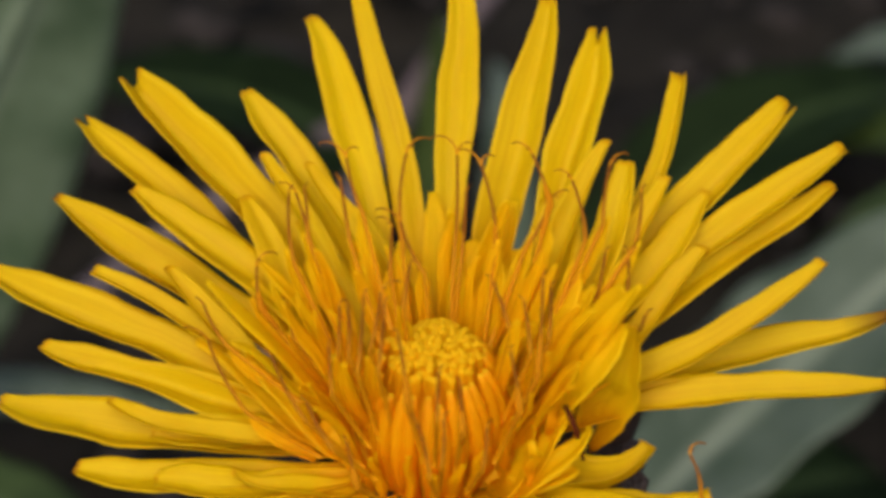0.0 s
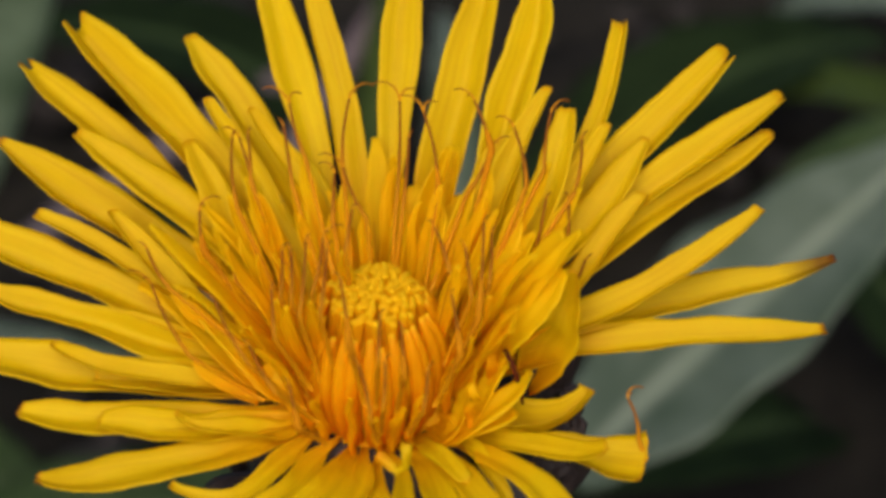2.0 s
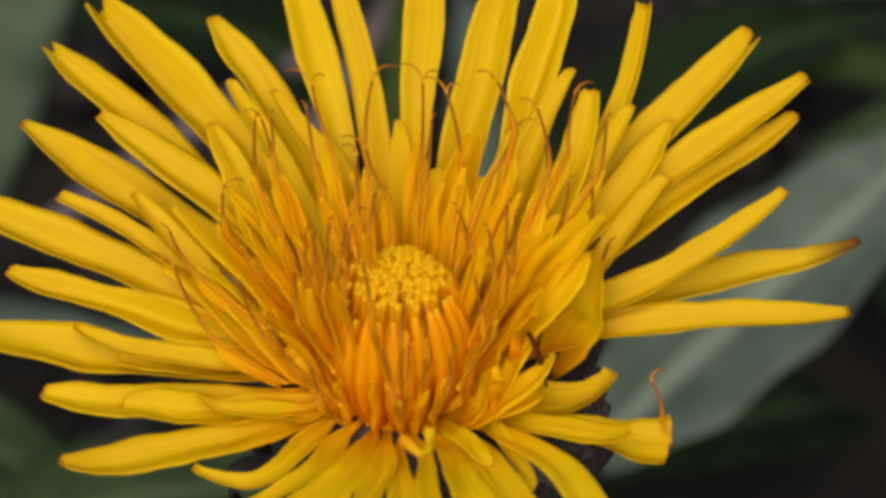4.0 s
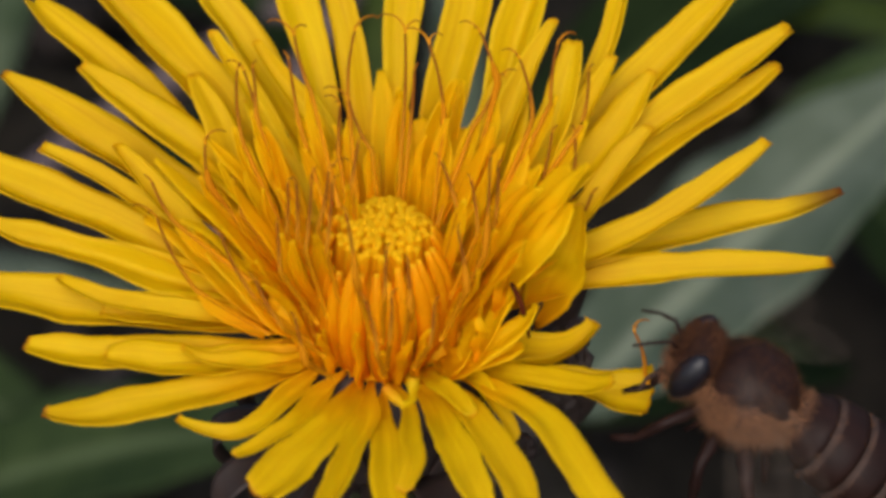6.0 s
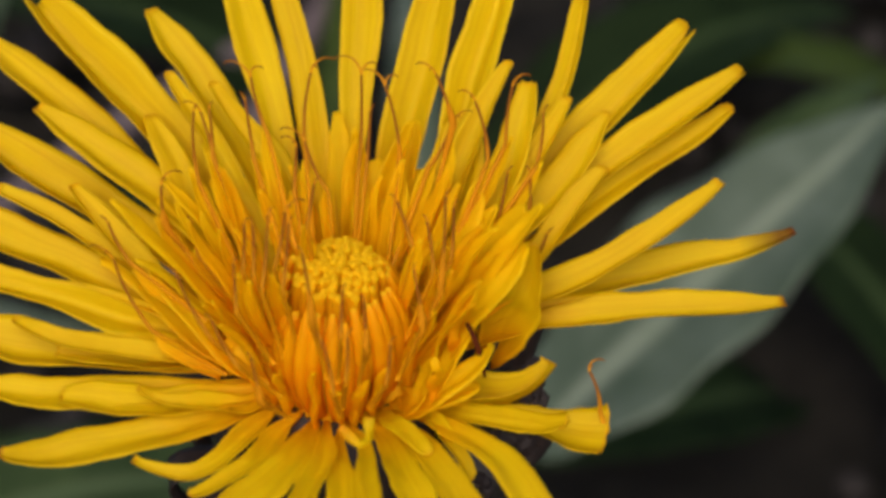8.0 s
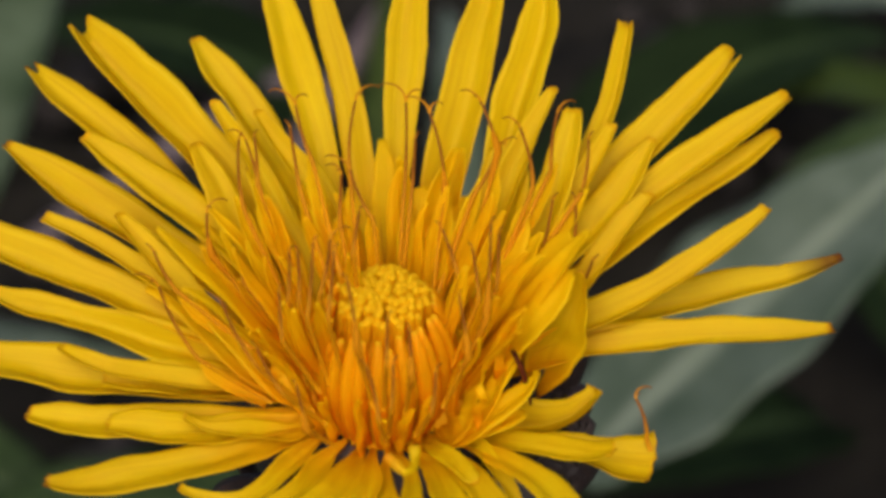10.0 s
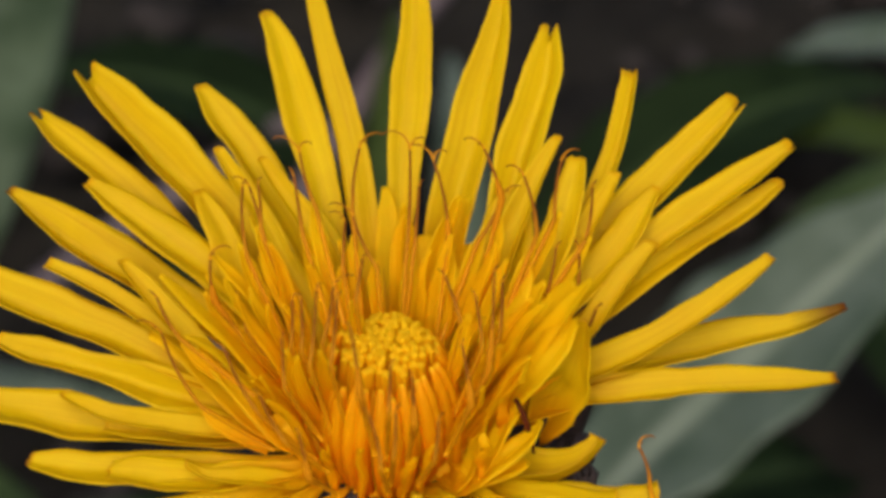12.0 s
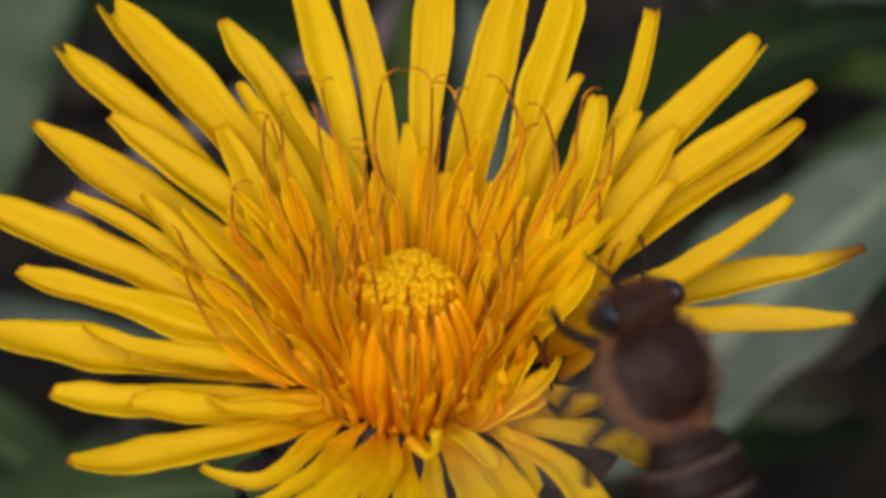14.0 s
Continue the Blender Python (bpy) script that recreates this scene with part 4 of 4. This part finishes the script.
def build_bee():
    thorax = part("thorax", ball((0, 0, 0), (2.1, 2.0, 1.9), dent=0.06), CHITIN, bee)
    fur("fur", (0, 0, 0), (2.1, 2.0, 1.9), 9000, 0.80, FUR, thorax, 1, lambda q: q.z + 0.35 * max(0.0, q.x) + 0.2 * noise.noise(q * 5) < 0.36)
    fur("fur", (0, 0, 0), (2.1, 2.0, 1.9), 2200, 0.40, FUR_DARK, thorax, 3, lambda q: q.z + 0.35 * max(0.0, q.x) > 0.36)
    head = part("head", ball((2.5, 0, -0.25), (0.95, 1.75, 1.55), dent=0.05), CHITIN, bee)
    for sgn in (1, -1):
        bm = ball((2.62, 1.34 * sgn, -0.1), (0.60, 0.55, 1.2))
        part("compound_eye", bm, EYE, head, "glossy black eye")
        limb(head, "antenna", ((3.2, 0.35 * sgn, 0.0), (3.9, 0.7 * sgn, 0.4), (4.5, 1.0 * sgn, 0.1), (5.1, 1.2 * sgn, -0.4)), (0.085, 0.06))
    limb(head, "proboscis", ((3.2, 0, -1.5), (3.4, 0, -2.3), (3.3, 0, -3.0)), (0.12, 0.06), BAND)
    fur("fur", (2.5, 0, -0.25), (0.95, 1.6, 1.55), 3200, 0.55, FUR_DARK, head, 2, lambda q: abs(q.y) < 0.80 and q.z > -0.2)
    fur("fur", (2.5, 0, -0.25), (0.95, 1.6, 1.55), 1500, 0.50, FUR, head, 4, lambda q: q.z < 0.1)
    abdomen = empty_part("abdomen", bee)
    x = -2.0
    rads = ((1.0, 1.85), (1.85, 2.1), (2.1, 2.1), (2.1, 1.85), (1.85, 1.35), (1.35, 0.35))
    for k, (ra, rb) in enumerate(rads):
        bm = bmesh.new()
        long = 1.35 if k < 5 else 1.5
        pts, rr = [], []
        for i in range(7):
            s = i / 6
            pts.append(Vector((x - long * s * 1.06, 0, -0.12 * k - 0.10 * s * k * 0.5)) * BM)
            rr.append(BM * ((ra + (rb - ra) * s) + (0.10 * math.sin(s * math.pi)) - (0.16 if i == 6 else 0) - (0.05 if i == 0 else 0)))
        tube(bm, pts, rr, 22)
        for vert in bm.verts:
            vert.co.z *= 0.86
        seg = part("abdomen_segment", bm, CHITIN, abdomen)
        if k < 5:
            bm = tube(bmesh.new(), pts[0:2], [r * 1.02 for r in rr[0:2]], 22, cap=False)
            for vert in bm.verts:
                vert.co.z *= 0.86
            part("hair_band", bm, BAND, abdomen, "dull brown band of hair")
            fur("fur", (x - 0.25, 0, -0.12 * k), (0.5, rr[1] / BM, rr[1] / BM * 0.86), 500 if k else 1500, 0.26 if k else 0.5, FUR, abdomen, 20 + k, lambda q: abs(q.x) < 0.75)
        x -= long
    for sgn in (1, -1):
        limb(bee, "leg", ((1.2, 0.9 * sgn, -1.4), (2.2, 1.9 * sgn, -2.2), (2.6, 1.7 * sgn, -3.8), (3.3, 1.5 * sgn, -4.6)), (0.28, 0.12))
        limb(bee, "leg", ((0.1, 1.1 * sgn, -1.6), (0.2, 2.6 * sgn, -2.6), (-0.6, 2.7 * sgn, -4.3), (-0.2, 2.6 * sgn, -5.4)), (0.30, 0.12))
        limb(bee, "leg", ((-1.0, 1.0 * sgn, -1.5), (-1.8, 2.6 * sgn, -2.2), (-3.4, 2.6 * sgn, -4.0), (-4.2, 2.2 * sgn, -5.2)), (0.34, 0.14))


def empty_part(name, parent):
    bm = ball((-1.95, 0, 0), (0.45, 0.8, 0.8))
    return part(name, bm, CHITIN, parent)


def wing(sgn, length, width, root):
    n = 16
    pts, sides, norms, widths = [], [], [], []
    for i in range(n):
        s = i / (n - 1)
        pts.append(Vector((-width * 0.30 * s, sgn * length * s, 0.25 * math.sin(s * 3))) * BM)
        sides.append(Vector((1, 0, 0)))
        norms.append(Vector((0, 0, 1)))
        widths.append(BM * width * max(0.12, math.sin(math.pi * (0.08 + 0.86 * s ** 1.25)) ** 0.75))
    ob = part("wing", strip(pts, sides, norms, widths, 0.03 * BM, 6), WING, bee, "clear veined wing")
    ob.location = Vector(root) * BM
    return ob


build_bee()
WINGS = [(wing(s, ln, wd, root), s, root, sweep) for s in (1, -1)
         for ln, wd, root, sweep in ((9.0, 3.0, (0.6, 1.2 * s, 1.5), 8), (6.4, 2.4, (-0.5, 1.2 * s, 1.4), 26))]


def motions():
    walk(bee, [
        (0.0, pose(0.0123, 0.0220, 0.1255, -18.5, 15.7, -133.1)),
        (0.1, pose(0.0098, 0.0137, 0.1254, -9.5, 2.3, -124.5)),
        (0.2, pose(0.0075, 0.0077, 0.1256, -10.3, -6.2, -114.4)),
        (0.3, pose(0.0084, 0.0054, 0.1254, -11.6, -5.9, -110.2)),
        (0.4, pose(0.0082, 0.0066, 0.1245, -9.0, -11.4, -108.6)),
        (0.5, pose(0.0118, 0.0204, 0.1236, 48.2, -60.7, 45.7)),
        (0.8, pose(0.0684, 0.0304, 0.1444, 0.0, -10.8, 16.7)),
        (1.6, pose(0.1140, 0.1216, 0.1444, 0.0, -0.0, 111.8)),
        (2.5, pose(0.0532, 0.0988, 0.1444, 0.0, -0.0, -158.2)),
        (2.9, pose(0.0078, 0.0283, 0.1119, -2.8, -20.0, -103.3)),
        (3.0, pose(0.0088, 0.0232, 0.1121, -2.9, -20.0, -103.2)),
        (3.1, pose(0.0096, 0.0208, 0.1130, -2.8, -19.9, -103.3)),
        (3.2, pose(0.0111, 0.0205, 0.1128, -2.7, -19.7, -103.5)),
        (3.5, pose(0.0365, 0.0532, 0.1338, 0.0, -5.3, 21.8)),
        (4.2, pose(0.1064, 0.0456, 0.1292, -0.0, -0.0, -73.3)),
        (5.2, pose(0.0912, -0.0152, 0.1140, 0.0, -0.0, -135.0)),
        (5.5, pose(0.0471, -0.0167, 0.1049, 0.0, -6.2, 167.5)),
        (5.7, pose(0.0113, -0.0058, 0.1141, 11.4, -36.5, 158.0)),
        (5.8, pose(0.0133, -0.0039, 0.1160, 7.4, -17.1, 175.3)),
        (5.9, pose(0.0134, -0.0040, 0.1160, 10.0, -24.6, 167.3)),
        (6.0, pose(0.0123, -0.0040, 0.1160, 11.7, -27.2, 160.7)),
        (6.1, pose(0.0142, -0.0033, 0.1165, -8.9, -24.1, 152.0)),
        (6.2, pose(0.0131, -0.0037, 0.1191, -18.2, -31.3, 134.1)),
        (6.3, pose(0.0212, -0.0012, 0.1189, 32.3, -25.0, 26.3)),
        (6.8, pose(0.0912, 0.0152, 0.1444, 0.0, -10.1, 63.4)),
        (8.2, pose(0.0456, 0.1216, 0.1444, 0.0, -0.0, 163.3)),
        (9.6, pose(-0.0532, 0.0836, 0.1444, 0.0, -0.0, -121.0)),
        (10.7, pose(-0.0342, 0.0342, 0.1368, -0.0, -0.0, -40.6)),
        (10.8, pose(-0.0124, 0.0209, 0.1202, 8.6, 9.5, -27.3)),
        (10.9, pose(-0.0101, 0.0188, 0.1179, 9.0, 5.2, -23.4)),
        (11.0, pose(-0.0058, 0.0110, 0.1227, 6.9, 5.9, -46.3)),
        (11.1, pose(-0.0033, 0.0094, 0.1247, -2.4, 12.8, -73.8)),
        (11.2, pose(-0.0106, 0.0191, 0.1186, -10.4, -13.4, 176.2)),
        (11.3, pose(-0.0153, 0.0217, 0.1215, -15.5, -21.3, 167.6)),
        (11.8, pose(-0.0912, 0.0152, 0.1444, 0.0, -0.0, -106.7)),
        (12.8, pose(-0.0760, -0.0988, 0.0988, -0.0, 5.6, -11.3)),
        (13.5, pose(0.0380, -0.0456, 0.0912, 0.0, -5.6, 78.7)),
        (13.7, pose(0.0113, -0.0097, 0.1158, -9.3, -43.7, 135.4)),
        (13.8, pose(0.0091, -0.0071, 0.1187, -11.2, -39.4, 144.6)),
        (13.9, pose(0.0094, -0.0057, 0.1203, -9.6, -52.5, 158.0)),
        (14.0, pose(0.0081, -0.0052, 0.1208, -0.3, -43.3, 116.7)),
    ])
    for ob, turn, tilt in zip(KNOCKED, (-2, 5), (-5, -26)):
        walk(ob, [(t, pose(0, 0, 0, tilt * k, 0, turn * k)) for t, k in ((0.0, 0), (10.8, 0), (11.0, 1), (11.1, 0.35), (11.2, 0.7), (11.3, 0.1), (11.5, 0), (14.0, 0))])
    # the wings beat far faster than the eye follows: each row is one side of the stroke
    for ob, s, root, sweep in WINGS:
        x, y, z = (c * BM for c in root)
        rows = []
        for k in range(211):
            lift = 40 if k % 2 else -12
            rows.append((k / 15, pose(x, y, z, s * lift, 0, s * sweep)))
        walk(ob, rows)


motions()
